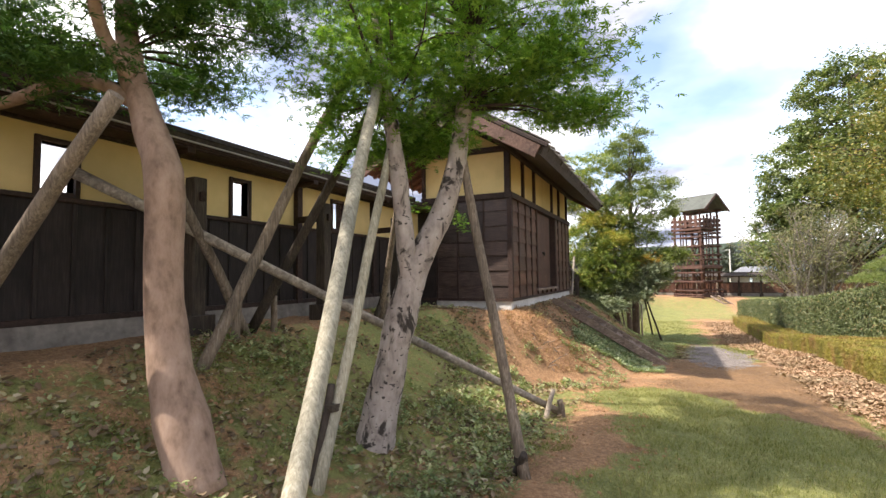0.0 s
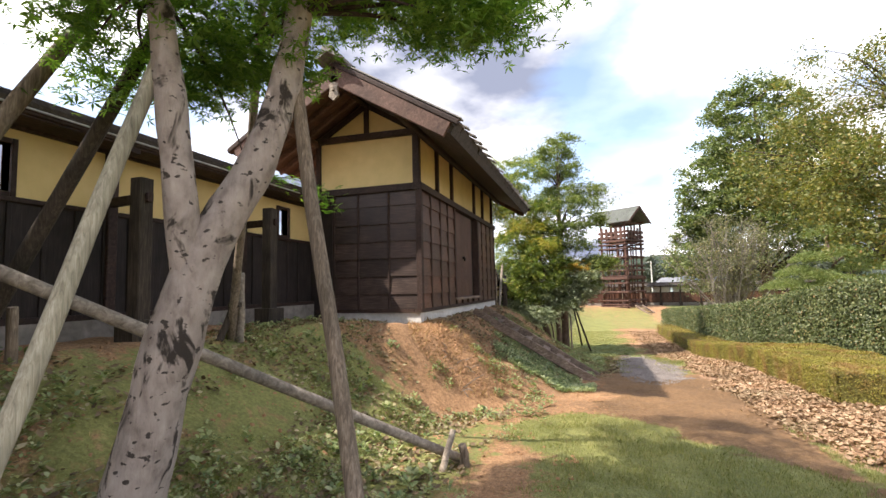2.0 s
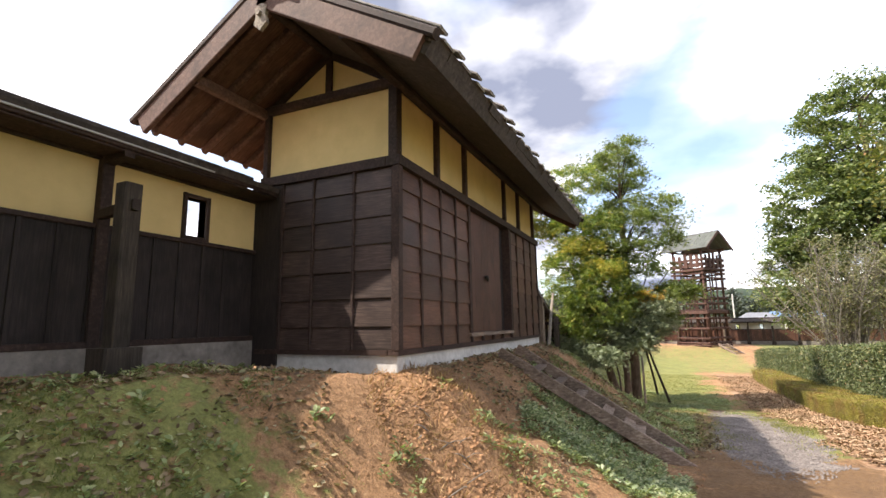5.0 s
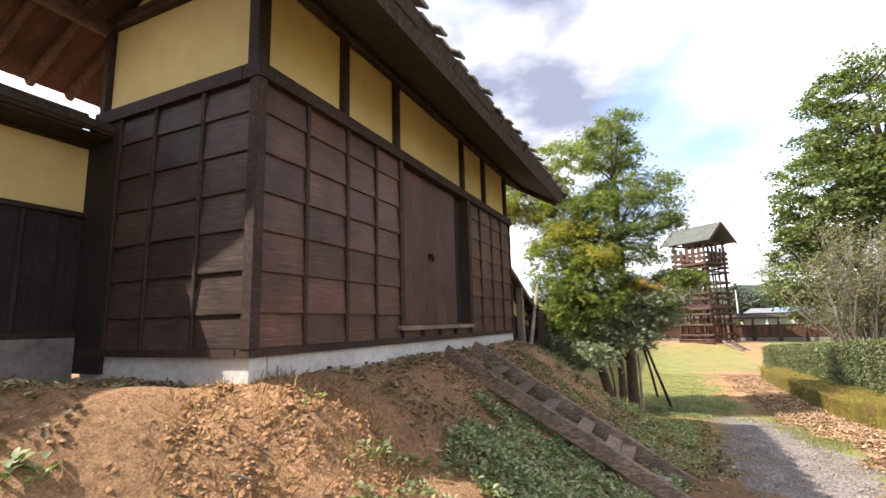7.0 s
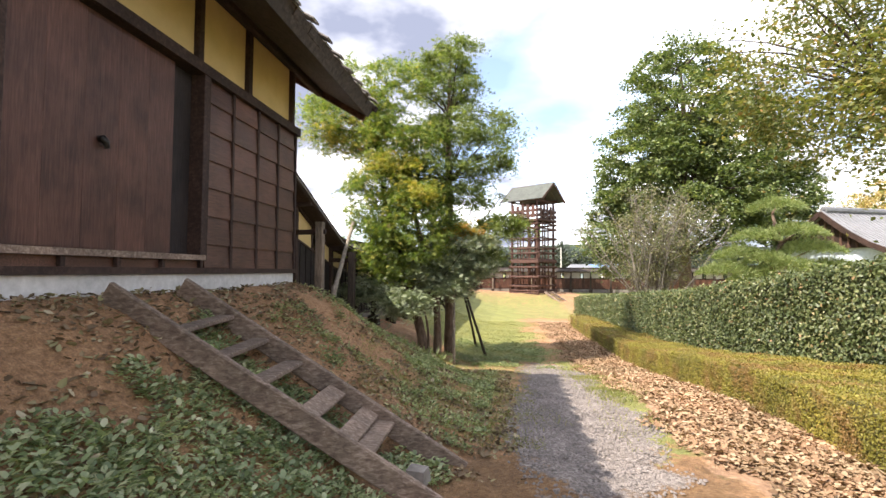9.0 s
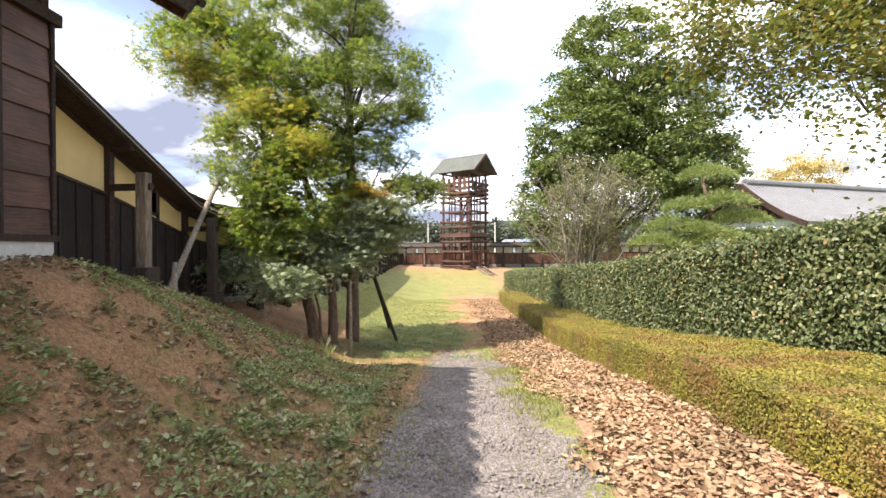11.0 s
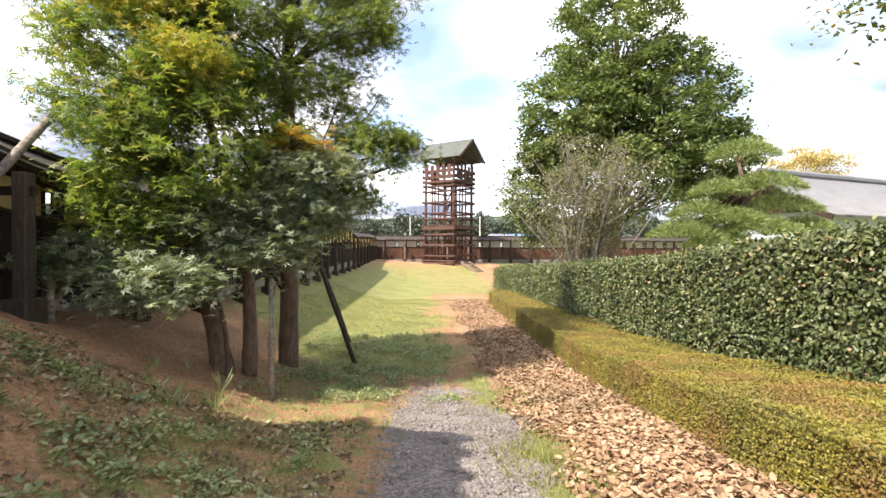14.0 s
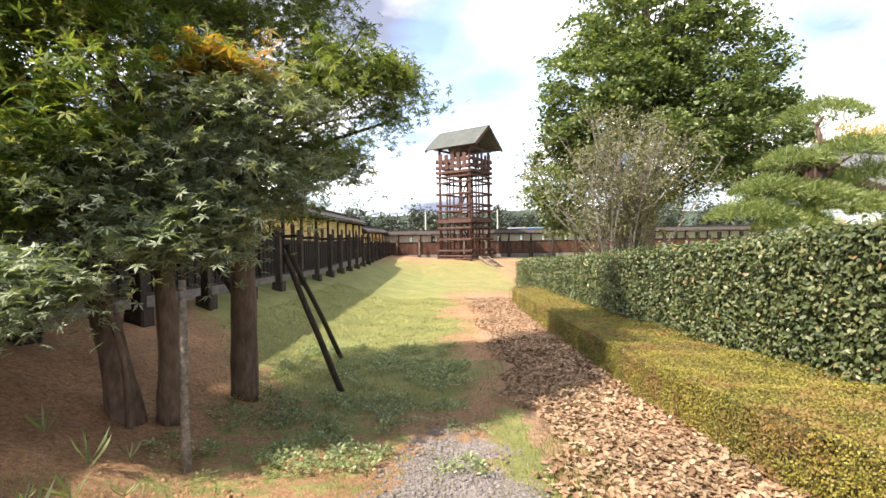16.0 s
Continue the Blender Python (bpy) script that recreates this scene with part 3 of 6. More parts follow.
s = Shape()
s.box((-W, 0.03, -0.26), (-0.02, 0.2, -0.003), 0.01)
s.box((-0.2, 0.21, -0.26), (-0.02, L, -0.003), 0.01)
s.box((-W, L - 0.2, -0.26), (-0.21, L - 0.01, -0.003), 0.01)
s.box((-W - 0.02, 0.21, -0.26), (-W + 0.16, L - 0.21, -0.003), 0.01)
part("foundation", s, CONCRETE, house, "pale grey concrete footing")
s = Shape()
s.box((-0.12, -0.015, 0.0), (0.02, L + 0.02, 0.06))
s.box((-W, -0.015, 0.0), (-0.125, 0.12, 0.06))
part("sill_beam", s, TIMBER, house)
s = Shape()
s.box((-0.14, -0.035, BELT - 0.12), (0.045, L + 0.05, BELT))
s.box((-W, -0.035, BELT - 0.12), (-0.145, 0.12, BELT))
part("belt_beam", s, TIMBER, house)

# core of the walls behind the cladding
s = Shape()
s.box((-W, 0.06, 0.0), (-0.06, 0.16, BELT - 0.13))
s.box((-0.16, 0.165, 0.0), (-0.06, 2.24, BELT - 0.13))
s.box((-0.16, 4.42, 0.0), (-0.06, L - 0.01, BELT - 0.13))
s.box((-0.16, 2.245, 0.0), (-0.06, 4.415, 0.14))
s.box((-W + 0.01, 0.165, 0.0), (-W + 0.1, L - 0.01, roof_z(-W) - 0.25))
s.box((-W + 0.105, L - 0.1, 0.0), (-0.165, L - 0.012, BELT + 0.86))
part("wall_core", s, PLANK_V, house)

front = part("front_cladding", Shape().box((-1.72, 0.035, 0.06), (-0.05, 0.055, BELT - 0.125)), GABLEPLANK, house)
side = part("side_cladding", Shape().box((-0.055, 0.06, 0.06), (-0.035, 2.2, BELT - 0.125)), PLANK, house)
part("side_backing", Shape().box((-0.055, 4.46, 0.06), (-0.035, L, BELT - 0.125)), PLANK, house)
COURSES = (0.06, 0.32, 0.64, 0.96, 1.27, 1.59, 1.92, BELT - 0.12)


def clap(length, height, mat=PLANK):
    """A clapboard, its lower edge proud."""
    b = Shape()
    prof = ((0.0, 0.0), (0.034, 0.0), (0.036, 0.006), (0.012, height), (0.0, height))
    n = len(prof)
    b.prism([(0, -y, z) for y, z in prof], [(length, -y, z) for y, z in prof])
    return b.mesh("plank", mat)


bays_front = ((-1.70, -1.24), (-1.20, -0.63), (-0.59, -0.08))
bays_side = ((0.08, 0.57), (0.61, 1.16), (1.20, 1.68), (1.72, 2.20), (4.46, 4.94), (4.98, 5.53), (5.57, 6.10), (6.14, 6.66))
for a, b in bays_front:
    for z0, z1 in zip(COURSES, COURSES[1:]):
        piece("plank", clap(b - a, z1 - z0 + 0.01, GABLEPLANK), front, pose(a, 0.034, z0 + random.uniform(-0.003, 0.003), 0, 0, 0))
for a, b in bays_side:
    for z0, z1 in zip(COURSES, COURSES[1:]):
        piece("plank", clap(b - a, z1 - z0 + 0.01), side, pose(-0.034, a, z0 + random.uniform(-0.003, 0.003), 0, 0, 90))
bat = Shape().beam((0, 0, 0.06), (0, 0, BELT - 0.121), 0.04, 0.045, up=(0, 1, 0)).mesh("batten", TIMBER)
for x in (-1.72, -1.22, -0.61):
    piece("batten", bat, front, pose(x, 0.004, 0))
for y in (0.59, 1.18, 1.70, 4.96, 5.55, 6.12, 6.70):
    piece("batten", bat, side, pose(-0.004, y, 0))
s = Shape()
s.box((-0.075, -0.022, 0.062), (0.028, 0.075, BELT - 0.122))
part("corner_post", s, TIMBER, house, "cracked dark corner post")
s = Shape()
s.box((-2.36, -0.005, -0.15), (-1.75, 0.055, BELT - 0.122))
part("front_end_board", s, PLANK_V, house)

# upper walls: ochre panels between posts
for i, (a, b) in enumerate(((0.11, 1.13), (1.22, 2.18), (2.27, 4.29), (4.38, 5.31), (5.40, 6.58))):
    part("plaster_panel", Shape().box((-0.15, a - 0.02, BELT), (-0.075, b + 0.02, roof_z(-0.05) - 0.03), 0.003), PLASTER, house)
for y in (0.06, 1.175, 2.225, 4.335, 5.355, 6.63):
    part("wall_post", Shape().beam((-0.07, y, BELT + 0.002), (-0.07, y, roof_z(-0.05) - 0.05), 0.095 if y > 0.1 else 0.13, 0.12, up=(1, 0, 0)), TIMBER, house)
part("plaster_panel", Shape().box((-W + 0.08, 0.06, BELT), (-0.13, 0.14, 3.22), 0.003), PLASTER, house)
part("wall_post", Shape().box((-W, 0.0, BELT + 0.002), (-W + 0.075, 0.13, 3.22)), TIMBER, house)
part("tie_beam", Shape().beam((-W - 0.05, 0.05, 3.27), (0.03, 0.05, 3.25), 0.14, 0.12, edge=0.02), TIMBER, house)
g = Shape()
g.prism([(-W + 0.1, 0.06, 3.33), (0 - 0.1, 0.06, 3.33), (RIDGE_X, 0.06, RIDGE_Z - 0.1)], [(-W + 0.1, 0.14, 3.33), (0 - 0.1, 0.14, 3.33), (RIDGE_X, 0.14, RIDGE_Z - 0.1)])
part("gable_panel", g, PLASTER, house)
part("king_post", Shape().box((RIDGE_X - 0.05, 0.02, 3.33), (RIDGE_X + 0.05, 0.059, RIDGE_Z - 0.12)), TIMBER, house)
for q in (-1, 1):
    part("gable_rafter", Shape().beam((RIDGE_X, 0.04, RIDGE_Z - 0.16), (RIDGE_X + q * 1.0, 0.04, RIDGE_Z - 0.16 - 0.6), 0.05, 0.09), TIMBER, house)
g = Shape()
g.prism([(-W + 0.1, L - 0.11, 3.1), (-0.1, L - 0.11, 3.1), (RIDGE_X, L - 0.11, RIDGE_Z - 0.1)], [(-W + 0.1, L - 0.02, 3.1), (-0.1, L - 0.02, 3.1), (RIDGE_X, L - 0.02, RIDGE_Z - 0.1)])
part("gable_panel", g, PLASTER, house)

# door
door = part("door", Shape().box((-0.115, 2.29, 0.205), (-0.075, 4.0, 2.17), 0.004), DOORWOOD, house, "closed reddish brown sliding plank door")
for k in range(5):
    piece("door_board", Shape().box((-0.0745, 0.0012, 0.21), (-0.066, 0.3398, 2.165), 0.0012).mesh("door_board", DOORWOOD), door, pose(0, 2.292 + k * 0.341, 0))
part("door_pull", Shape().tube([(-0.066, 3.12, 1.12), (-0.03, 3.12, 1.125), (-0.022, 3.14, 1.10), (-0.026, 3.16, 1.06), (-0.03, 3.14, 1.05)], [0.028, 0.034, 0.03, 0.02, 0.008]), IRON, door, "worn round door pull", True)
s = Shape()
s.box((-0.15, 2.20, 0.14), (0.02, 2.285, BELT - 0.122))
part("door_jamb", s, TIMBER, house)
part("door_jamb", Shape().box((-0.15, 4.34, 0.14), (0.035, 4.455, BELT - 0.122)), TIMBER, house)
part("door_head", Shape().box((-0.15, 2.288, 2.175), (0.01, 4.337, BELT - 0.122)), TIMBER, house)
part("threshold", Shape().box((-0.15, 2.15, 0.145), (0.05, 4.42, 0.20)), STAIRWOOD, house, "worn wooden threshold rail")
# Near-black panel stands for the shade inside the open slot by the door.
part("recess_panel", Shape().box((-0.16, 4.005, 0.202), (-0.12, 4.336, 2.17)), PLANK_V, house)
for y in (2.24, 2.75, 3.27, 3.80, 4.38):
    part("threshold_block", Shape().box((-0.02, y - 0.02, 0.062), (0.03, y + 0.02, 0.143)), TIMBER, house)
part("under_threshold_board", Shape().box((-0.05, 2.205, 0.06), (-0.022, 4.455, 0.143)), PLANK, house)

# roof: rafters, deck, bark layer and cover boards
roof = part("roof", Shape().slab([(RIDGE_X, Y0, RIDGE_Z + 0.04), (RIDGE_X, Y1, RIDGE_Z + 0.04), (RIDGE_X - EAVE, Y1, RIDGE_Z + 0.04 - SLOPE * EAVE), (RIDGE_X - EAVE, Y0, RIDGE_Z + 0.04 - SLOPE * EAVE)], 0.03), SOFFIT, house, "dark brown boarded gable roof")
# East underside carries its shade in the colour; the west one stays brown.
part("eave_soffit", Shape().slab([(RIDGE_X, Y1, RIDGE_Z + 0.04), (RIDGE_X, Y0, RIDGE_Z + 0.04), (RIDGE_X + EAVE, Y0, RIDGE_Z + 0.04 - SLOPE * EAVE), (RIDGE_X + EAVE, Y1, RIDGE_Z + 0.04 - SLOPE * EAVE)], 0.125), ROOFBARK, house, "bark-covered eave underside, darkened for its shade")
for q in (-1, 1):
    n = 22
    for i in range(n):
        ya, yb = Y0 - 0.03 + (Y1 - Y0 + 0.06) * i / n, Y0 - 0.03 + (Y1 - Y0 + 0.06) * (i + 1) / n
        e = EAVE + 0.03 + random.uniform(0, 0.03)
        pts = [(RIDGE_X, ya, RIDGE_Z + 0.15), (RIDGE_X, yb, RIDGE_Z + 0.15), (RIDGE_X + q * e, yb, RIDGE_Z + 0.15 - SLOPE * e), (RIDGE_X + q * e, ya, RIDGE_Z + 0.15 - SLOPE * e)]
        piece("bark_layer", Shape().slab(pts[::-1] if q > 0 else pts, 0.10).mesh("bark_layer", ROOFBARK), roof, Matrix())
    # East rafters take darker timber than the west ones, to show eave shade.
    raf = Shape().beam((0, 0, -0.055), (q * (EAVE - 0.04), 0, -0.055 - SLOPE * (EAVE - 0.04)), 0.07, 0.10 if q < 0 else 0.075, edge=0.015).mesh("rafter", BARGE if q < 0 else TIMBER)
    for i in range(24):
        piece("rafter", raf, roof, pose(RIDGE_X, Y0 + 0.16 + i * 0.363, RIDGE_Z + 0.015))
    cov = Shape().beam((0, 0, 0), (q * (EAVE + 0.10), 0, -SLOPE * (EAVE + 0.10)), 0.17, 0.028).mesh("cover_board", ROOFGREY)
    cov2 = Shape().beam((0, 0, 0), (q * (EAVE + 0.06), 0, -SLOPE * (EAVE + 0.06)), 0.24, 0.022).mesh("roof_board", ROOFGREY)
    for i in range(20):
        piece("cover_board", cov, roof, pose(RIDGE_X, Y0 + 0.05 + i * 0.452, RIDGE_Z + 0.205, 0, random.uniform(-0.8, 0.8), random.uniform(-0.6, 0.6)))
        piece("roof_board", cov2, roof, pose(RIDGE_X, Y0 + 0.27 + i * 0.442, RIDGE_Z + 0.168))
    # barge boards front and back
    for y in (Y0 - 0.035, Y1 + 0.035):
        bb_ = Shape().beam((RIDGE_X - q * 0.02, y, RIDGE_Z - 0.07), (RIDGE_X + q * (EAVE - 0.10), y, RIDGE_Z - 0.07 - SLOPE * (EAVE - 0.08) + 0.02), 0.06, 0.27, edge=0.012)
        piece("barge_board", bb_.mesh("barge_board", BARGE), roof, Matrix())
        vb = Shape().beam((RIDGE_X, y - math.copysign(0.015, 3 - y) * -1, RIDGE_Z + 0.115), (RIDGE_X + q * (EAVE + 0.07), y, RIDGE_Z + 0.115 - SLOPE * (EAVE + 0.07)), 0.11, 0.09, edge=0.02)
        piece("verge_board", vb.mesh("verge_board", TIMBER), roof, Matrix())
    # purlins, the east one in darker timber for the eave shade
    for off, y_in in ((1.05, 0.0),):
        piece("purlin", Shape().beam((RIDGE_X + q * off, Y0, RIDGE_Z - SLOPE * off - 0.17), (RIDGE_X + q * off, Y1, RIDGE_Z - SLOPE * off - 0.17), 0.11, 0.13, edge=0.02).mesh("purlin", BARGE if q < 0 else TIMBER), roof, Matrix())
piece("ridge_purlin", Shape().beam((RIDGE_X, Y0, RIDGE_Z - 0.13), (RIDGE_X, Y1, RIDGE_Z - 0.13), 0.11, 0.15, edge=0.02).mesh("ridge_purlin", TIMBER), roof, Matrix())
rd = Shape()
for q in (-1, 1):
    rd.beam((RIDGE_X + q * 0.12, Y0 - 0.28, RIDGE_Z + 0.235 - 0.06), (RIDGE_X + q * 0.12, Y1 + 0.1, RIDGE_Z + 0.235 - 0.06), 0.27, 0.035, up=(q * 0.5, 0, 0.86))
rd.beam((RIDGE_X, Y0 - 0.3, RIDGE_Z + 0.27), (RIDGE_X, Y1 + 0.2, RIDGE_Z + 0.27), 0.16, 0.10)
piece("ridge_cap", rd.mesh("ridge_cap", ROOFGREY), roof, Matrix())
# hexagonal gable pendant
hx = Shape()
ring = [(0.0, 0.17), (0.085, 0.13), (0.065, 0.02), (0.09, -0.07), (0.0, -0.15), (-0.09, -0.07), (-0.065, 0.02), (-0.085, 0.13)]
hx.prism([(RIDGE_X + a, Y0 - 0.075, RIDGE_Z - 0.36 + b) for a, b in ring][::-1], [(RIDGE_X + a, Y0 - 0.03, RIDGE_Z - 0.36 + b) for a, b in ring][::-1])
hx.tube([(RIDGE_X, Y0 - 0.07, RIDGE_Z - 0.32), (RIDGE_X, Y0 - 0.115, RIDGE_Z - 0.32)], [0.035, 0.03])
part("gable_pendant", hx, GREYWOOD, house, "pale carved wooden gable pendant")

# ---- long boarded walls ----


def wall_run(name, label, x, stations, base, top, first_plank, posts, wins, mat_board=PLANK_V, foot=None, mat_plaster=PLASTER, rise=0.33):
    """A plastered wall along y with dark vertical boards below, windows, posts and a small board roof. base, top: heights by y."""
    w = thing(name, label, "castle wall", kind="structure")
    bz = lambda y: float(np.interp(y, *base))
    tz = lambda y: float(np.interp(y, *top))
    y0, y1 = stations
    n = max(1, round((y1 - y0) / 0.5))
    ys = [y0 + (y1 - y0) * i / n for i in range(n + 1)]
    plinth, rail, beam_top, r1, r2, drip, fascia, ridge = (Shape() for _ in range(8))
    cuts = sorted(wins)
    for a, b in zip(ys, ys[1:]):
        plinth.prism([(x + 0.06, a, bz(a) - 0.35), (x - 0.36, a, bz(a) - 0.35), (x - 0.36, a, bz(a) + 0.17), (x + 0.06, a, bz(a) + 0.17)],
                     [(x + 0.06, b, bz(b) - 0.35), (x - 0.36, b, bz(b) - 0.35), (x - 0.36, b, bz(b) + 0.17), (x + 0.06, b, bz(b) + 0.17)])
        rail.beam((x + 0.035, a, bz(a) + 0.20), (x + 0.035, b, bz(b) + 0.20), 0.07, 0.06)
        rail.beam((x + 0.03, a, bz(a) + 1.31), (x + 0.03, b, bz(b) + 1.31), 0.05, 0.05)
        beam_top.beam((x - 0.10, a, tz(a) - 0.06), (x - 0.10, b, tz(b) - 0.06), 0.32, 0.14)
        for q, r in ((1, r1), (-1, r2)):
            pts = [(x - 0.13, a, tz(a) + rise), (x - 0.13, b, tz(b) + rise), (x - 0.13 + q * 0.56, b, tz(b) + 0.02), (x - 0.13 + q * 0.56, a, tz(a) + 0.02)]
            r.slab(pts[::-1] if q > 0 else pts, 0.06)
        if b < y1 - 0.6:
            drip.beam((x + 0.415, a, tz(a) - 0.035), (x + 0.415, b, tz(b) - 0.035), 0.016, 0.018, edge=0.003)
        # Dark board added under the eave: closes off sky and stands for shade.
        fascia.beam((x + 0.22, a, tz(a) - 0.095), (x + 0.22, b, tz(b) - 0.095), 0.32, 0.018)
        fascia.beam((x + 0.385, a, tz(a) - 0.05), (x + 0.385, b, tz(b) - 0.05), 0.03, 0.06)
        ridge.beam((x - 0.13, a, tz(a) + rise + 0.03), (x - 0.13, b, tz(b) + rise + 0.03), 0.16, 0.07)
    part("plinth", plinth, EARTHSTONE, w, "grey-brown stone and mortar plinth")
    part("rail", rail, TIMBER, w)
    part("wall_plate", beam_top, TIMBER, w)
    part("roof_slope", r1, ROOFBARK, w)
    part("roof_slope", r2, ROOFBARK, w)
    part("drip_edge", drip, DRIP, w, "thin pale drip edge")
    part("fascia", fascia, TIMBER, w)
    part("ridge_board", ridge, ROOFBARK, w)
    # plaster with the window openings cut out
    pl = Shape()
    marks = sorted(set([y0, y1] + [p for a, b in cuts for p in (a, b)] + [y for y in ys if not any(a - 0.01 < y < b + 0.01 for a, b in cuts)]))
    for a, b in zip(marks, marks[1:]):
        mid = (a + b) / 2
        spans = [(1.30, None)]
        if any(p <= mid <= q for p, q in cuts):
            spans = [(1.30, 1.38), (1.83, None)]
        for lo, hi in spans:
            za0, zb0 = bz(a) + lo, bz(b) + lo
            za1, zb1 = (tz(a) - 0.1, tz(b) - 0.1) if hi is None else (bz(a) + hi, bz(b) + hi)
            pl.prism([(x, a, za0), (x - 0.11, a, za0), (x - 0.11, a, za1), (x, a, za1)], [(x, b, zb0), (x - 0.11, b, zb0), (x - 0.11, b, zb1), (x, b, zb1)])
    part("plaster", pl, mat_plaster, w, "smooth mud plaster")
    back = Shape()
    for a, b in zip(ys, ys[1:]):
        back.prism([(x - 0.005, a, bz(a) + 0.17), (x - 0.11, a, bz(a) + 0.17), (x - 0.11, a, bz(a) + 1.298), (x - 0.005, a, bz(a) + 1.298)],
                   [(x - 0.005, b, bz(b) + 0.17), (x - 0.11, b, bz(b) + 0.17), (x - 0.11, b, bz(b) + 1.298), (x - 0.005, b, bz(b) + 1.298)])
    part("board_backing", back, mat_board, w)
    # boards
    bd = Shape().box((0, 0.006, 0), (0.022, 0.29, 1.07), 0.004).mesh("plank", mat_board)
    cb = Shape().box((0.022, -0.02, 0), (0.045, 0.02, 1.07), 0.004).mesh("cover_strip", mat_board)
    boards = part("boarding", Shape().box((x - 0.002, y0, bz(y0) + 0.25), (x + 0.001, y0 + 0.05, bz(y0) + 1.2), 0.001), mat_board, w, "black-stained vertical boarding")
    y = first_plank
    while y + 0.296 <= y1:
        piece("plank", bd, boards, pose(x + random.uniform(0, 0.004), y, bz(y + 0.15) + 0.23))
        piece("cover_strip", cb, boards, pose(x, y, bz(y) + 0.23))
        y += 0.296
    for a, b in cuts:
        win = part("window_frame", Shape().box((x - 0.125, a - 0.045, bz(a) + 1.335), (x + 0.035, a, bz(a) + 1.875)).box((x - 0.125, b, bz(b) + 1.335), (x + 0.035, b + 0.045, bz(b) + 1.875))
                   .box((x - 0.125, a + 0.001, bz(a) + 1.83), (x + 0.03, b - 0.001, bz(a) + 1.872)).box((x - 0.125, a + 0.001, bz(a) + 1.338), (x + 0.03, b - 0.001, bz(a) + 1.38)), TIMBER, w, "dark timber loophole frame")
    for y in posts:
        part("wall_post", Shape().beam((x + 0.02, y, bz(y) + 0.17), (x + 0.02, y, tz(y) - 0.1), 0.13, 0.11, up=(0, 1, 0)), TIMBER, w)
        part("bracket", Shape().beam((x + 0.06, y, tz(y) - 0.13), (x + 0.38, y, tz(y) - 0.10), 0.10, 0.10), TIMBER, w)
        # buttress post with tie
        by = y - 0.12
        bx = x + 0.62
        g0 = gz(bx, by) if foot is None else foot
        part("buttress_post", Shape().beam((bx, by, g0 - 0.1), (bx, by, bz(y) + 1.62), 0.155, 0.155, up=(0, 1, 0), edge=0.012), DARKPOLE if x < -2 or y > 10 else POLEWOOD, w, "squared timber buttress post")
        part("tie_rail", Shape().beam((x + 0.02, y - 0.02, bz(y) + 1.42), (bx + 0.12, by, bz(y) + 1.42), 0.06, 0.10), TIMBER, w)
        part("post_footing", Shape().box((bx - 0.15, by - 0.16, g0 - 0.15), (bx + 0.15, by + 0.16, g0 + 0.22), 0.03), DARKPOLE, w)
    return w


wall_run("wall_west", "long ochre plastered castle wall with black boarding and board roof", -2.2, (-14.5, -0.008), ((-20, 1), (0.0, 0.0)), ((-20, 1), (2.10, 2.10)), -14.4,
         (-1.92, -3.98, -6.05, -8.1, -10.15, -12.2), ((-7.28, -7.0), (-5.18, -4.92), (-3.12, -2.86), (-1.02, -0.76), (-9.35, -9.08), (-11.4, -11.15)), rise=0.19)
wall_run("wall_west_lower", "ochre plastered castle wall stepping down the bank, black boarding", -1.05, (6.8, 39.0),
         ((6.8, 9, 11.5, 15, 28, 40), (-0.2, -0.6, -1.25, -1.5, -1.78, -1.66)), ((6.8, 8.96, 10.94, 12.3, 15, 28, 40), (2.42, 1.53, 0.72, 0.54, 0.56, 0.62, 0.66)), 6.85,
         tuple(8.95 + 2.06 * i for i in range(15)), tuple((9.9 + 2.06 * i, 10.17 + 2.06 * i) for i in range(14)))
wall_run("wall_west_far", "low far stretch of the boarded castle wall", -1.15, (39.05, 52.0), ((39, 60), (-2.1, -2.1)), ((39, 60), (0.2, 0.35)), 39.1,
         tuple(40 + 2.06 * i for i in range(6)), tuple((41 + 2.06 * i, 41.27 + 2.06 * i) for i in range(5)))
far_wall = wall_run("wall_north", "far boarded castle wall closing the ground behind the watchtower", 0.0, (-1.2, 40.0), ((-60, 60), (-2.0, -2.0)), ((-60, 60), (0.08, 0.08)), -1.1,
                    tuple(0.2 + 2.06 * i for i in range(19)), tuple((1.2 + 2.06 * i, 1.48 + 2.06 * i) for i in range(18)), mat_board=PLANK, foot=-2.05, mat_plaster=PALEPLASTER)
far_wall.matrix_basis = pose(0, 52, 0, 0, 0, -90)

# ---- wooden stair on the bank ----
stair = thing("wooden_stair", "weathered wooden ladder stair lying on the earth bank", "stair")
SL = ((0.20, 2.96, -0.14), (2.95, 3.02, -1.74))
SR = ((0.27, 3.74, -0.12), (2.90, 3.84, -1.72))
for a, b in (SL, SR):
    part("stringer", Shape().beam(a, b, 0.055, 0.19, edge=0.012), STAIRWOOD, stair, "split grey-brown stringer")


def on_line(line, x):
    a, b = Vector(line[0]), Vector(line[1])
    return a + (b - a) * ((x - a.x) / (b.x - a.x))


for x, tilt in ((0.72, 0.0), (1.06, 0.0), (1.38, 0.05), (1.78, 0.55), (2.08, 0.5), (2.22, 0.1)):
    p, q = on_line(SL, x), on_line(SR, x)
    part("tread", Shape().beam(p + Vector((0, 0.028, 0.0)), q + Vector((0, -0.028, 0.0)), 0.17, 0.04, up=(tilt, 0, 1), edge=0.008), STAIRWOOD, stair)
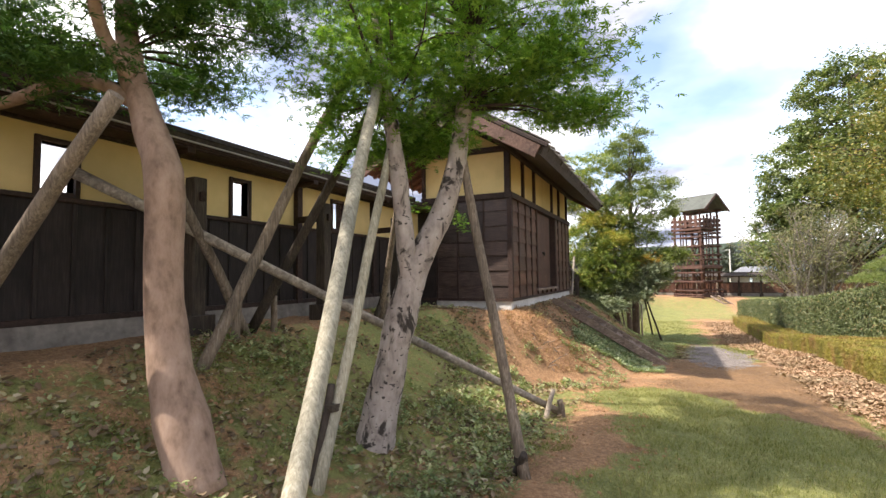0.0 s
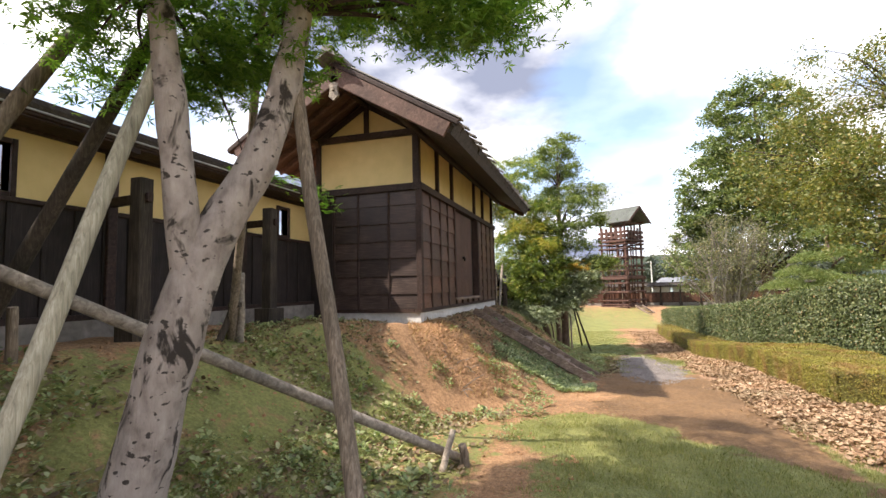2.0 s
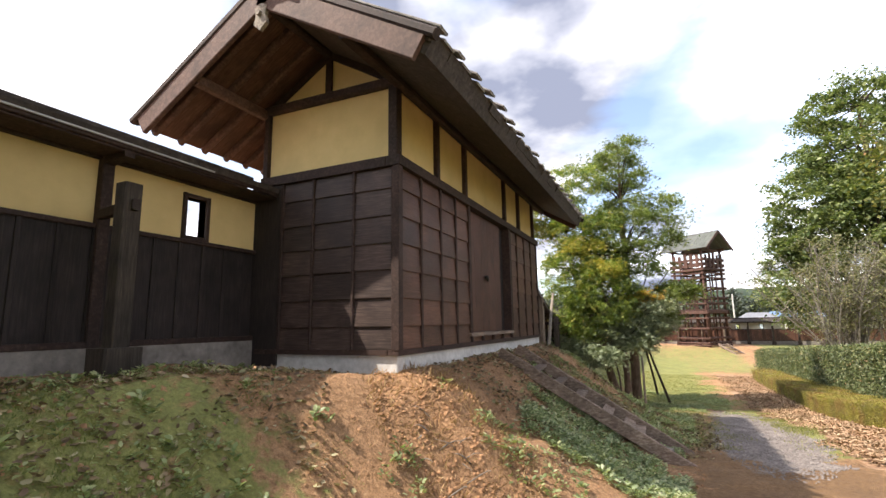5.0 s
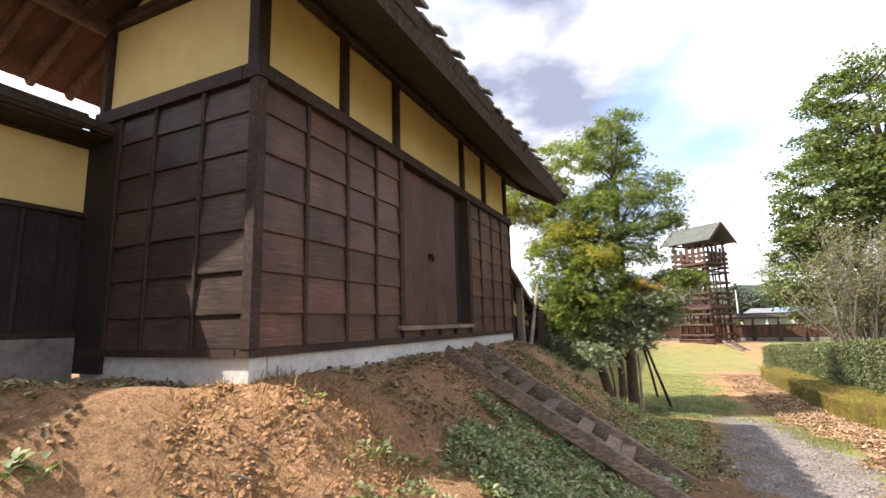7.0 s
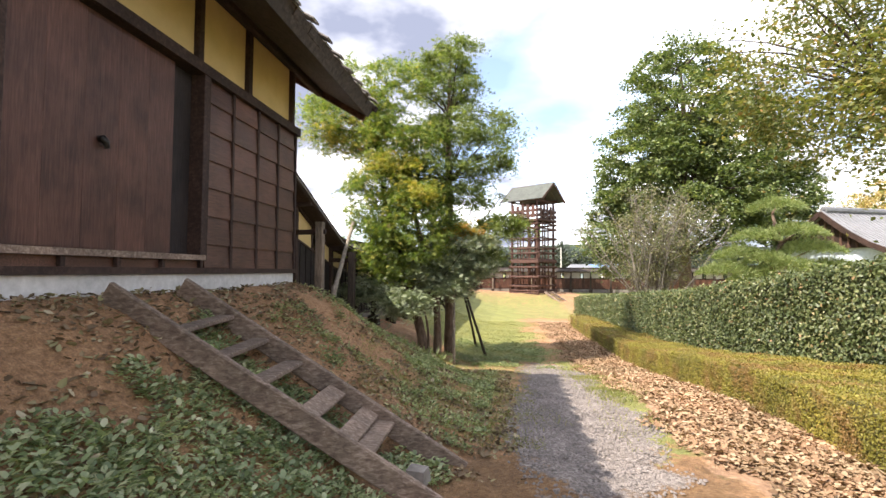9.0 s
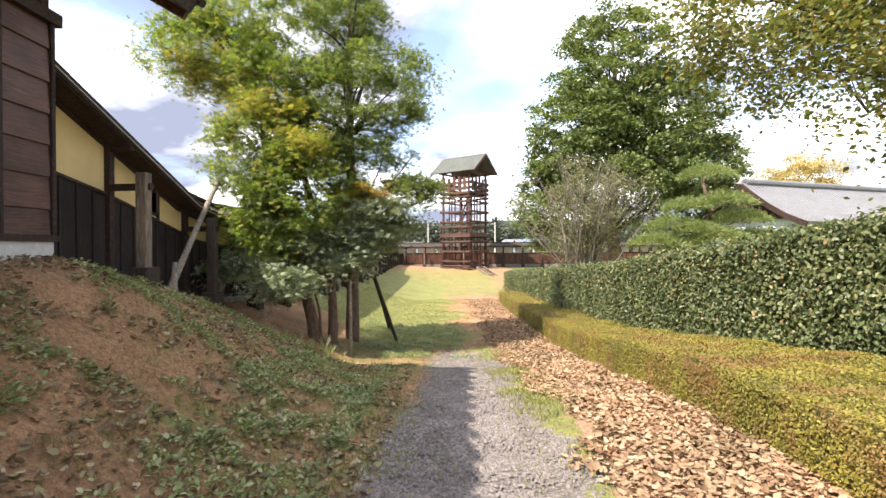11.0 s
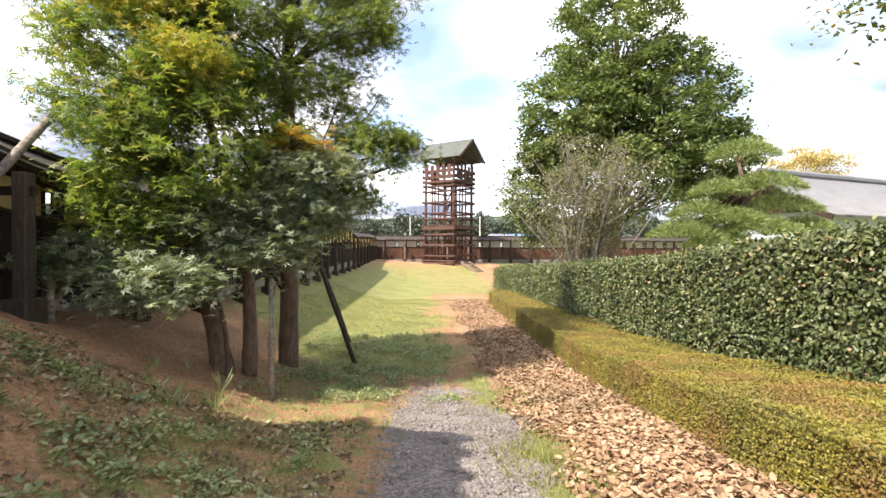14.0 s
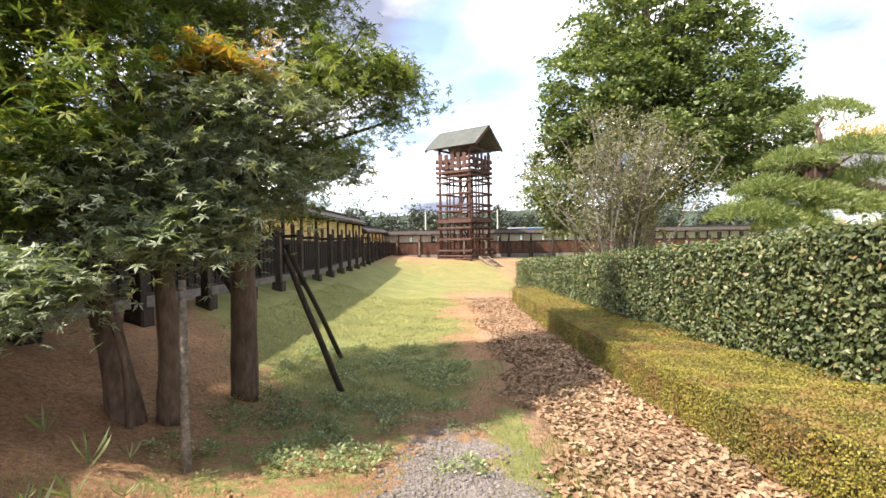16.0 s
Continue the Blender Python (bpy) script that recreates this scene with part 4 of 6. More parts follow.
solo("stone_block", Shape().prism([(2.50, 3.28, -1.62), (2.66, 3.26, -1.62), (2.69, 3.42, -1.62), (2.52, 3.44, -1.62)], [(2.51, 3.29, -1.50), (2.65, 3.27, -1.505), (2.67, 3.41, -1.51), (2.53, 3.43, -1.50)]), EARTHSTONE, "small pale stone block at the stair foot", "stone")

# ---- trees ----


def limb(p, q, r0, r1, sag=0.1, steps=6):
    """Points and radii of a bent limb."""
    p, q = Vector(p), Vector(q)
    side = Vector((random.uniform(-1, 1), random.uniform(-1, 1), random.uniform(0.2, 1))) * (q - p).length * sag
    pts, rad = [], []
    for i in range(steps + 1):
        t = i / steps
        pts.append(p.lerp(q, t) + side * math.sin(math.pi * t))
        rad.append(r0 + (r1 - r0) * t)
    return pts, rad


def sprays(blobs, per, flat=0.3):
    """Centres of leaf sprays in a list of ellipsoids: (centre, radii, count)."""
    out = []
    for c, r, n in blobs:
        d = rng.normal(size=(n, 3))
        d /= np.linalg.norm(d, axis=1, keepdims=True)
        k = rng.uniform(0.25, 1.0, size=(n, 1)) ** 0.45
        out.append(np.array(c) + d * k * np.array(r))
    return np.concatenate(out)


def foliage(name, centres, per, radius, size, template, material, tilt=0.35, flat=0.28, droop=0.0, keep=None):
    """Leaves in flat sprays about the centres."""
    n = len(centres)
    r = radius * rng.uniform(0.55, 1.25, size=(n, 1, 1))
    u = rng.normal(size=(n, per, 3)) * np.array((0.5, 0.5, 0.5 * flat))
    lean = rng.normal(size=(n, 1, 2)) * 0.25
    u[:, :, 2:3] += u[:, :, 0:1] * lean[:, :, 0:1] + u[:, :, 1:2] * lean[:, :, 1:2] - droop * (u[:, :, 0:1] ** 2 + u[:, :, 1:2] ** 2)
    pos = (centres[:, None, :] + u * r).reshape(-1, 3)
    nor = np.array((0, 0, 1.0)) + rng.normal(size=pos.shape) * tilt
    if keep is not None:
        k = keep(pos)
        pos, nor = pos[k], nor[k]
    return scatter(name, template, pos, nor, size * rng.uniform(0.65, 1.25, size=len(pos)), material)


def tree(name, label, trunks, bark, twigs, crowns, category="tree"):
    """trunks: (points, radii); twigs: (from, to, r); crowns: (mesh, label)."""
    base = trunks[0][0][0]
    t = thing(name, label, category, at=base)
    for pts, rad in trunks:
        fp, fr = [], []
        for i in range(len(pts) - 1):
            for k in range(4):
                f = k / 4
                fp.append(Vector(pts[i]).lerp(Vector(pts[i + 1]), f))
                fr.append(rad[i] + (rad[i + 1] - rad[i]) * f)
        fp.append(Vector(pts[-1]))
        fr.append(rad[-1])
        for _ in range(2):
            fp = [fp[0]] + [(fp[i - 1] + fp[i] * 2 + fp[i + 1]) / 4 for i in range(1, len(fp) - 1)] + [fp[-1]]
        part("trunk", Shape().tube(fp, fr, 14, 0.16), bark, t, smooth=True)
    if twigs:
        s_ = Shape()
        for p, q, r in twigs:
            pts, rad = limb(p, q, r, r * 0.25, 0.12)
            s_.tube(pts, rad, 5)
        part("branchwork", s_, twigs_mat(bark), t, smooth=True, kind="stuff")
    for me, lab in crowns:
        part("crown", me, None, t, lab, kind="stuff")
    return t


def twigs_mat(bark):
    return DARKTWIG if bark in (BARK_A, BARK_B, BARK_C) else bark


def spokes(origins, targets, count, r):
    """Limbs from the nearest of some trunk points to some spray centres."""
    out = []
    pick = rng.choice(len(targets), size=min(count, len(targets)), replace=False)
    for i in pick:
        q = Vector(targets[i])
        below = [o for o in origins if o[2] < q.z + 0.3] or origins
        p = min(below, key=lambda o: (Vector(o) - q).length)
        out.append((p, q, r * random.uniform(0.5, 1.2)))
    return out


# two leaning maples beside the path
T1 = [(0.05, -7.38, -0.85), (-0.05, -7.38, -0.55), (-0.28, -7.38, 0.08), (-0.33, -7.38, 0.74), (-0.32, -7.38, 1.34), (-0.58, -7.38, 1.78), (-0.83, -7.36, 2.31), (-1.0, -7.3, 3.0)]
c1 = sprays((((-1.6, -7.3, 2.8), (1.8, 1.6, 0.65), 195), ((-0.3, -7.2, 2.9), (0.9, 1.0, 0.45), 45), ((-0.6, -7.4, 3.4), (2.0, 1.8, 0.5), 60), ((-0.9, -7.9, 2.05), (0.5, 0.3, 0.2), 14)), 60)
tree("maple_tree", "maple with smooth pinkish brown leaning trunk and dense green crown",
     [(T1, [0.20, 0.17, 0.135, 0.125, 0.13, 0.10, 0.09, 0.05]), ([(-0.62, -7.38, 1.85), (-1.0, -7.6, 2.1), (-1.7, -7.7, 1.95), (-2.4, -7.8, 1.95)], [0.06, 0.055, 0.045, 0.03]),
      ([(-0.7, -7.37, 2.0), (-0.6, -7.7, 2.3), (-0.2, -8.0, 2.6), (0.3, -8.2, 2.9)], [0.05, 0.045, 0.035, 0.02])], BARK_A,
     spokes([T1[5], T1[6], T1[7], (-1.5, -7.6, 2.0), (-0.2, -7.9, 2.6)], c1, 60, 0.022), [(foliage("crown", c1, 75, 0.34, 0.068, MAPLE_T, MAPLE_A, tilt=0.5), "")])
T2 = [(0.40, -5.87, -1.08), (0.47, -5.85, -0.75), (0.62, -5.82, -0.1), (0.72, -5.75, 0.4), (0.84, -5.66, 0.8), (0.98, -5.52, 1.15), (1.08, -5.4, 1.6), (1.12, -5.3, 2.2), (1.2, -5.2, 3.0)]
T2b = [(0.74, -5.76, 0.45), (0.75, -5.82, 0.8), (0.73, -5.86, 1.2), (0.70, -5.88, 1.6), (0.62, -5.9, 2.1), (0.5, -5.95, 3.0)]
# The blobs at z 4.0 and 4.3 are unseen, added to shade the path.
c2 = sprays((((1.15, -5.5, 2.75), (1.35, 1.2, 0.65), 92), ((0.6, -5.8, 2.4), (0.9, 0.9, 0.65), 48), ((2.0, -5.2, 2.35), (0.75, 0.8, 0.26), 40), ((0.2, -5.5, 2.05), (0.6, 0.6, 0.45), 30), ((1.0, -5.4, 2.0), (0.45, 0.5, 0.3), 12), ((0.8, -5.5, 3.4), (1.5, 1.5, 0.5), 60), ((1.2, -6.3, 4.3), (1.2, 0.9, 0.5), 80), ((0.3, -4.3, 4.0), (1.1, 1.0, 0.5), 50), ((2.3, -5.2, 2.02), (0.4, 0.3, 0.08), 10)), 60)
TW = [(0.21, -4.66, 1.41), (0.41, -4.56, 1.35), (0.59, -4.42, 1.31), (0.69, -4.29, 1.2), (0.79, -4.16, 1.07)]
c2h = np.array([Vector(p).lerp(Vector(q), f) + Vector((random.uniform(-0.04, 0.04), random.uniform(-0.04, 0.04), random.uniform(-0.03, 0.02))) for p, q in zip(TW, TW[1:]) for f in (0.0, 0.25, 0.5, 0.75)])
tree("maple_tree", "forked maple with pale bark blotched black and bright green crown",
     [(T2, [0.20, 0.165, 0.145, 0.14, 0.115, 0.105, 0.095, 0.08, 0.04]), (T2b, [0.08, 0.085, 0.08, 0.075, 0.065, 0.03])], BARK_B,
     spokes([T2[6], T2[7], T2b[3], T2b[4], T2[8]], c2, 80, 0.02) + [(T2b[4], TW[0], 0.014)] + [(p, q, 0.005) for p, q in zip(TW, TW[1:])], [(foliage("crown", c2, 66, 0.30, 0.068, MAPLE_T, MAPLE_B, tilt=0.5), ""), (foliage("crown", c2h, 9, 0.13, 0.05, MAPLE_T, MAPLE_B), "")])
# group of trees beyond the storehouse
TM = [(1.17, 12.3, -2.2), (1.06, 12.33, -1.6), (0.86, 12.4, -1.0), (0.45, 12.6, 0.6), (-0.2, 12.9, 2.2), (-0.3, 13.0, 3.6)]
TM2 = [(1.47, 12.45, -2.25), (1.50, 12.45, -1.6), (1.40, 12.5, -0.2), (0.8, 12.6, 1.5), (0.8, 12.5, 2.6)]
cm = sprays((((0.0, 12.3, 2.0), (1.1, 1.2, 1.4), 130), ((0.9, 12.0, 1.2), (1.2, 1.1, 1.4), 130), ((-1.3, 12.7, 4.4), (1.6, 1.4, 1.0), 120), ((0.3, 11.9, 0.4), (1.0, 0.7, 0.7), 60), ((0.4, 12.4, 3.5), (1.3, 1.1, 0.9), 90), ((-0.3, 12.6, 5.3), (1.6, 1.3, 0.8), 70)), 60)
cy = sprays((((1.3, 11.4, 2.1), (0.6, 0.4, 0.3), 16), ((0.5, 11.6, 2.9), (0.8, 0.5, 0.3), 16), ((-0.8, 12.0, 3.9), (1.0, 0.6, 0.4), 18)), 40)
tree("maple_tree", "yellowing multi-stemmed maple on the grassy bank", [(TM, [0.165, 0.125, 0.115, 0.085, 0.06, 0.03]), (TM2, [0.12, 0.10, 0.08, 0.06, 0.03])], BARK_C,
     spokes(TM[2:] + TM2[2:], cm, 70, 0.03), [(foliage("crown", cm, 62, 0.36, 0.095, MAPLE_T, MAPLE_C, tilt=0.6, flat=0.5, droop=0.3), ""), (foliage("crown", cy, 60, 0.36, 0.095, MAPLE_T, MAPLE_Y, tilt=0.6, flat=0.5, droop=0.3), "yellow sprays on the sunny side")])
co = sprays((((2.25, 12.1, 1.08), (0.45, 0.3, 0.15), 11),), 40)
TD = [(1.66, 13.75, -2.5), (1.69, 13.75, -1.3), (1.68, 13.8, 0.5), (1.6, 13.9, 2.8), (1.6, 14.0, 4.8), (1.65, 14.0, 6.9)]
cd = []
for z, r, n in ((0.1, 1.2, 14), (0.7, 1.7, 26), (1.3, 2.0, 46), (2.2, 1.8, 60), (2.9, 2.0, 70), (3.9, 1.75, 62), (4.6, 1.55, 56), (5.6, 1.25, 46), (6.4, 1.05, 40), (7.0, 0.6, 18)):
    cd.append(sprays((((1.75 + random.uniform(-0.35, 0.45), 13.9 + random.uniform(-0.3, 0.2), z), (r, r, 0.3), n),), 60))
cd.append(sprays((((3.3, 13.2, 1.45), (0.7, 0.5, 0.16), 22), ((3.0, 13.2, 3.2), (0.6, 0.5, 0.2), 16), ((2.9, 13.0, 0.45), (0.6, 0.5, 0.16), 16)), 60))
cd = np.concatenate(cd)
tree("tall_tree", "tall dark green tree with layered branches and grey trunk", [(TD, [0.17, 0.15, 0.13, 0.10, 0.07, 0.02])], BARK_C,
     spokes(TD[1:], cd, 90, 0.035), [(foliage("crown", cd, 64, 0.42, 0.095, MAPLE_T, FIR_D, tilt=0.55, flat=0.4, droop=0.25), ""), (foliage("crown", co, 60, 0.35, 0.10, MAPLE_T, MAPLE_O), "orange-tinged sprays")])
cg = sprays((((0.75, 11.4, -0.75), (0.8, 0.45, 0.3), 45), ((-0.1, 11.6, -0.4), (0.8, 0.4, 0.3), 40), ((2.25, 12.2, 0.55), (0.85, 0.55, 0.75), 90), ((1.9, 12.0, -0.25), (0.7, 0.5, 0.35), 60), ((1.3, 11.9, 0.2), (1.0, 0.5, 0.4), 60)), 60)
tree("small_maple", "low grey-green leafed young maple under the larger trees", [([(1.28, 12.15, -2.2), (1.3, 12.1, -1.5), (1.15, 12.0, -0.8), (0.9, 11.9, -0.4)], [0.032, 0.028, 0.024, 0.012])], BARK_C,
     spokes([(1.4, 12.1, -1.4), (1.2, 12.0, -0.7)], cg, 16, 0.015), [(foliage("crown", cg, 66, 0.32, 0.088, MAPLE_T, GREYLEAF, tilt=0.5, flat=0.3, droop=0.3), "")])

# large round tree behind the hedge
TB = [(16.0, 35.0, -2.6), (16.0, 35.0, 1.0), (15.8, 35.0, 5.0), (16.2, 35.0, 10.0), (16.0, 35.0, 14.5)]
cb_ = sprays((((16.0, 35, 12.2), (3.8, 4.0, 4.8), 210), ((12.8, 34, 7.4), (2.9, 3.5, 4.6), 150), ((19.8, 35, 8.2), (3.9, 4.0, 4.6), 200), ((16, 33, 5.5), (5.5, 3.5, 4.5), 200), ((22.2, 35, 5.0), (2.8, 3, 3.2), 120), ((11.0, 34, 3.0), (2.0, 2.5, 3.2), 90)), 30)
tree("broadleaf_tree", "large rounded green broadleaf tree behind the hedge", [(TB, [0.45, 0.40, 0.34, 0.24, 0.06])], BARK_C,
     spokes(TB[1:], cb_, 120, 0.10), [(foliage("crown", cb_, 105, 0.85, 0.26, KITE_T, BIGLEAF, tilt=0.5, flat=0.4, droop=0.3), "")])
# spreading tree whose boughs hang over the hedge
TC = [(13.2, 9.0, -2.2), (13.1, 9.0, -0.5), (12.8, 9.1, 1.5), (12.4, 9.2, 3.2), (12.0, 9.3, 5.5)]
cc_ = sprays((((12.2, 9.6, 4.2), (3.6, 3.6, 2.2), 150), ((9.6, 9.3, 4.2), (2.2, 2.2, 1.7), 105), ((10.2, 7.2, 2.7), (1.6, 1.5, 1.9), 120), ((8.6, 9.0, 3.3), (1.2, 1.3, 0.9), 26), ((10.6, 9.5, 6.2), (2.4, 2.4, 1.6), 80), ((12.6, 7.4, 2.6), (2.2, 2.2, 1.9), 90), ((9.3, 9.2, 2.9), (1.5, 1.4, 0.8), 26), ((13.5, 8.2, 6.4), (3.4, 3.4, 1.6), 90)), 40)
tree("cherry_tree", "spreading cherry with thinning yellow-green leaves over the hedge", [(TC, [0.24, 0.21, 0.18, 0.14, 0.05])], BARK_C,
     spokes(TC[2:] + [(10.6, 9.4, 3.4), (12.6, 11.5, 2.6)], cc_, 130, 0.03), [(foliage("crown", cc_, 70, 0.5, 0.10, KITE_T, CHERRY, tilt=0.7, flat=0.5, droop=0.5), "")])

# thin spreading bush
bush = thing("shrub", "thinly leaved shrub with fanning grey stems behind the hedge", "shrub", at=(11.4, 27, -2.6))
s = Shape()
tips = []
for i in range(58):
    a = random.uniform(0, 2 * math.pi)
    r = random.uniform(0.4, 2.5)
    tip = Vector((11.5 + r * math.cos(a) * 1.85, 27 + r * math.sin(a) * 0.8, 4.7 - 0.55 * r - random.uniform(0, 1.6)))
    root = Vector((11.4 + random.uniform(-0.5, 0.5), 27 + random.uniform(-0.3, 0.3), -2.7))
    pts, rad = limb(root, tip, 0.05, 0.012, 0.07, 7)
    s.tube(pts, rad, 5)
    for k in range(9):
        j = random.randint(2, 6)
        p = pts[j].lerp(pts[j + 1], random.random())
        q = p + Vector((random.uniform(-1, 1), random.uniform(-0.8, 0.8), random.uniform(0.1, 1.0))) * random.uniform(0.4, 1.1)
        a2, b2 = limb(p, q, 0.016, 0.005, 0.1, 3)
        s.tube(a2, b2, 4)
        tips.append(q)
part("branchwork", s, TWIG, bush, kind="stuff")
part("foliage", foliage("foliage", np.array([tuple(p) for p in tips]), 26, 0.55, 0.11, KITE_T, BUSHLEAF, tilt=0.8, flat=0.7), None, bush, "sparse olive leaves", kind="stuff")

# cloud-pruned pine
pine = thing("pine_tree", "cloud-pruned pine with layered bright needle pads", "pine tree", at=(14.2, 20.3, -2.6))
PT = [(14.2, 20.3, -2.7), (14.3, 20.3, -1.2), (14.0, 20.3, 0.2), (14.4, 20.3, 1.2), (14.1, 20.3, 2.4)]
part("trunk", Shape().tube(PT, [0.16, 0.14, 0.12, 0.09, 0.05], 10, 0.2), BARK_C, pine, smooth=True)
s = Shape()
for c, r in (((14.2, 20.2, 2.58), 1.05), ((13.3, 20.0, 1.35), 0.85), ((14.7, 19.9, 1.5), 1.15), ((12.8, 20.1, 0.65), 1.0), ((15.4, 20.2, 0.85), 1.2), ((13.6, 19.7, 0.45), 0.9), ((12.2, 20.0, 0.0), 1.1), ((14.3, 19.6, 0.1), 1.2), ((16.0, 20.0, 0.1), 1.1), ((13.2, 19.8, -0.3), 1.0)):
    n = int(1000 * r)
    a, q = rng.uniform(0, 2 * math.pi, n), np.sqrt(rng.uniform(0, 1, n))
    pos = np.stack([c[0] + r * q * np.cos(a), c[1] + 0.8 * r * q * np.sin(a), c[2] + 0.5 * r * (1 - q ** 2) * rng.uniform(0.55, 1.0, n) + rng.normal(0, 0.03, n) - 0.05], axis=-1)
    pos = np.repeat(pos, 3, axis=0)
    up = np.stack([(pos[:, 0] - c[0]) * 0.8, (pos[:, 1] - c[1]) * 0.8, np.full(len(pos), 0.5)], axis=-1) + rng.normal(size=pos.shape) * 0.35
    part("needle_pad", scatter("needle_pad", BLADE_T, pos, rng.normal(size=pos.shape), 0.19 * rng.uniform(0.7, 1.2, len(pos)), PINE, spin=up), None, pine, kind="stuff")
    k = min(PT, key=lambda p: abs(p[2] - c[2] + 0.3))
    pts, rad = limb(k, (c[0], c[1], c[2] + 0.05), 0.06, 0.02, 0.1, 4)
    part("branch", Shape().tube(pts, rad, 6), BARK_C, pine, smooth=True)

# ---- poles that prop the maples ----


def pole(label, p, q, r, mat, name="tree_prop"):
    p, q = Vector(p), Vector(q)
    n = 8
    pts = [p.lerp(q, i / n) + Vector((noise.noise(p * 3 + Vector((i * 0.4, 0, 0))), noise.noise(q * 3 + Vector((0, i * 0.4, 0))), 0)) * r * 0.35 for i in range(n + 1)]
    rad = [r * (1.08 - 0.25 * i / n) for i in range(n + 1)]
    ob = solo(name, Shape().tube(pts, rad, 10, 0.12), mat, label, "prop pole", True, group="props of the maples")
    return ob


def lash(p, r):
    p = Vector(p)
    s_ = Shape()
    for k in range(3):
        s_.tube([p + Vector((0, 0, (k - 1) * 0.018 - 0.009)), p + Vector((0, 0, (k - 1) * 0.018 + 0.009))], [r, r], 10)
    solo("rope_lashing", s_, ROPE, "dark rope lashing round a prop pole", "rope", group="lashings")


pole("greenish weathered prop pole leaning on a maple", (1.70, -8.62, -1.10), (0.72, -6.18, 2.35), 0.047, PALEPOLE)
pole("pale grey prop pole leaning on the forked maple", (0.553, -6.80, -1.05), (0.612, -5.83, 1.82), 0.045, PALEPOLE)
pole("dark weathered prop pole in front of the forked maple", (1.78, -5.67, -1.22), (0.98, -5.25, 2.3), 0.047, POLEWOOD)
pole("long weathered prop pole leaning over the wall", (-0.84, -6.74, -0.35), (-0.20, -5.35, 2.85), 0.055, POLEWOOD)
pole("brown prop pole leaning from the wall foot", (-1.42, -5.62, -0.12), (0.05, -5.35, 2.35), 0.055, DARKPOLE)
pole("brown prop pole crossing toward the wall", (-1.28, -5.72, -0.12), (-1.2, -7.05, 2.1), 0.05, POLEWOOD)
pole("long pale rail resting on a low stake", (-2.0, -7.13, 1.56), (1.60, -3.40, -1.18), 0.05, GREYWOOD)
pole("brown prop pole under the leaning maple", (-1.70, -8.1, -0.12), (-0.05, -7.9, 1.66), 0.055, POLEWOOD)
pole("thin upright prop pole before the castle wall", (-1.15, -3.30, -0.25), (0.15, -4.38, 3.3), 0.045, POLEWOOD)
pole("short weathered stake beside a prop pole", (-1.05, -3.25, -0.35), (-0.97, -3.33, 0.64), 0.045, GREYWOOD, "stake")
pole("short weathered stake beside a prop pole", (-1.16, -3.55, -0.3), (-1.0, -3.38, 0.35), 0.04, DARKPOLE, "stake")
pole("short stake at the wall foot", (-1.21, -5.98, -0.2), (-1.19, -5.95, 0.43), 0.045, POLEWOOD, "stake")
pole("short stake at the wall foot", (-1.25, -5.40, -0.2), (-1.22, -5.42, 0.35), 0.04, POLEWOOD, "stake")
pole("short stake holding the rail end", (1.46, -3.72, -1.35), (1.56, -3.52, -0.88), 0.032, GREYWOOD, "stake")
pole("short stake holding the rail end", (1.66, -3.44, -1.35), (1.63, -3.48, -1.02), 0.045, POLEWOOD, "stake")
pole("short brace at a prop foot", (1.60, -5.52, -1.25), (1.78, -5.72, -0.90), 0.035, DARKPOLE, "stake")
pole("dark stake beside the pale prop", (0.47, -6.78, -1.1), (0.54, -6.62, -0.25), 0.035, DARKPOLE, "stake")
lash((0.55, -6.62, -0.42), 0.058)
lash((1.73, -5.64, -0.98), 0.058)
lash((-0.98, -3.42, 0.28), 0.075)
# props of the far group
pole("dark prop pole leaning on the far trees", (2.74, 14.57, -2.68), (2.12, 14.0, -0.6), 0.042, DARKPOLE)
pole("dark prop pole leaning on the far trees", (2.32, 16.6, -2.7), (2.02, 14.4, -0.5), 0.042, DARKPOLE)
pole("thin grey stake before the far trees", (2.02, 11.75, -2.45), (2.0, 11.78, -0.75), 0.036, GREYWOOD, "stake")
# raking props of the lower wall
for (fx, fy), top, wood_ in (((-0.46, 9.45), (-0.62, 11.57, 1.33), GREYWOOD), ((-0.58, 11.25), (-0.78, 12.53, -0.32), GREYWOOD), ((-0.58, 13.2), (-0.78, 14.5, -0.45), DARKPOLE)):
    pole("raking timber shore against the lower wall", (fx, fy, gz(fx, fy) - 0.08), top, 0.055, wood_, "raking_shore")
    pole("short stake at a raking shore", (fx + 0.05, fy + 0.14, gz(fx, fy) - 0.15), (fx + 0.03, fy + 0.16, gz(fx, fy) + 0.45), 0.045, wood_, "stake")

# ---- watchtower ----
tower = thing("watchtower", "tall red-brown log watchtower with rails and a gabled roof", "watchtower", at=(6.45, 45.0, -2.1))
TCN = Vector((6.45, 45.0, 0))
TU, TV = Vector((-0.8, 0.6, 0)), Vector((0.6, 0.8, 0))
TS, TZ0, TZ1 = 2.88, -2.15, 6.95


def tp(a, b, z):
    p = TCN + TU * a + TV * b
    return (p.x, p.y, z)


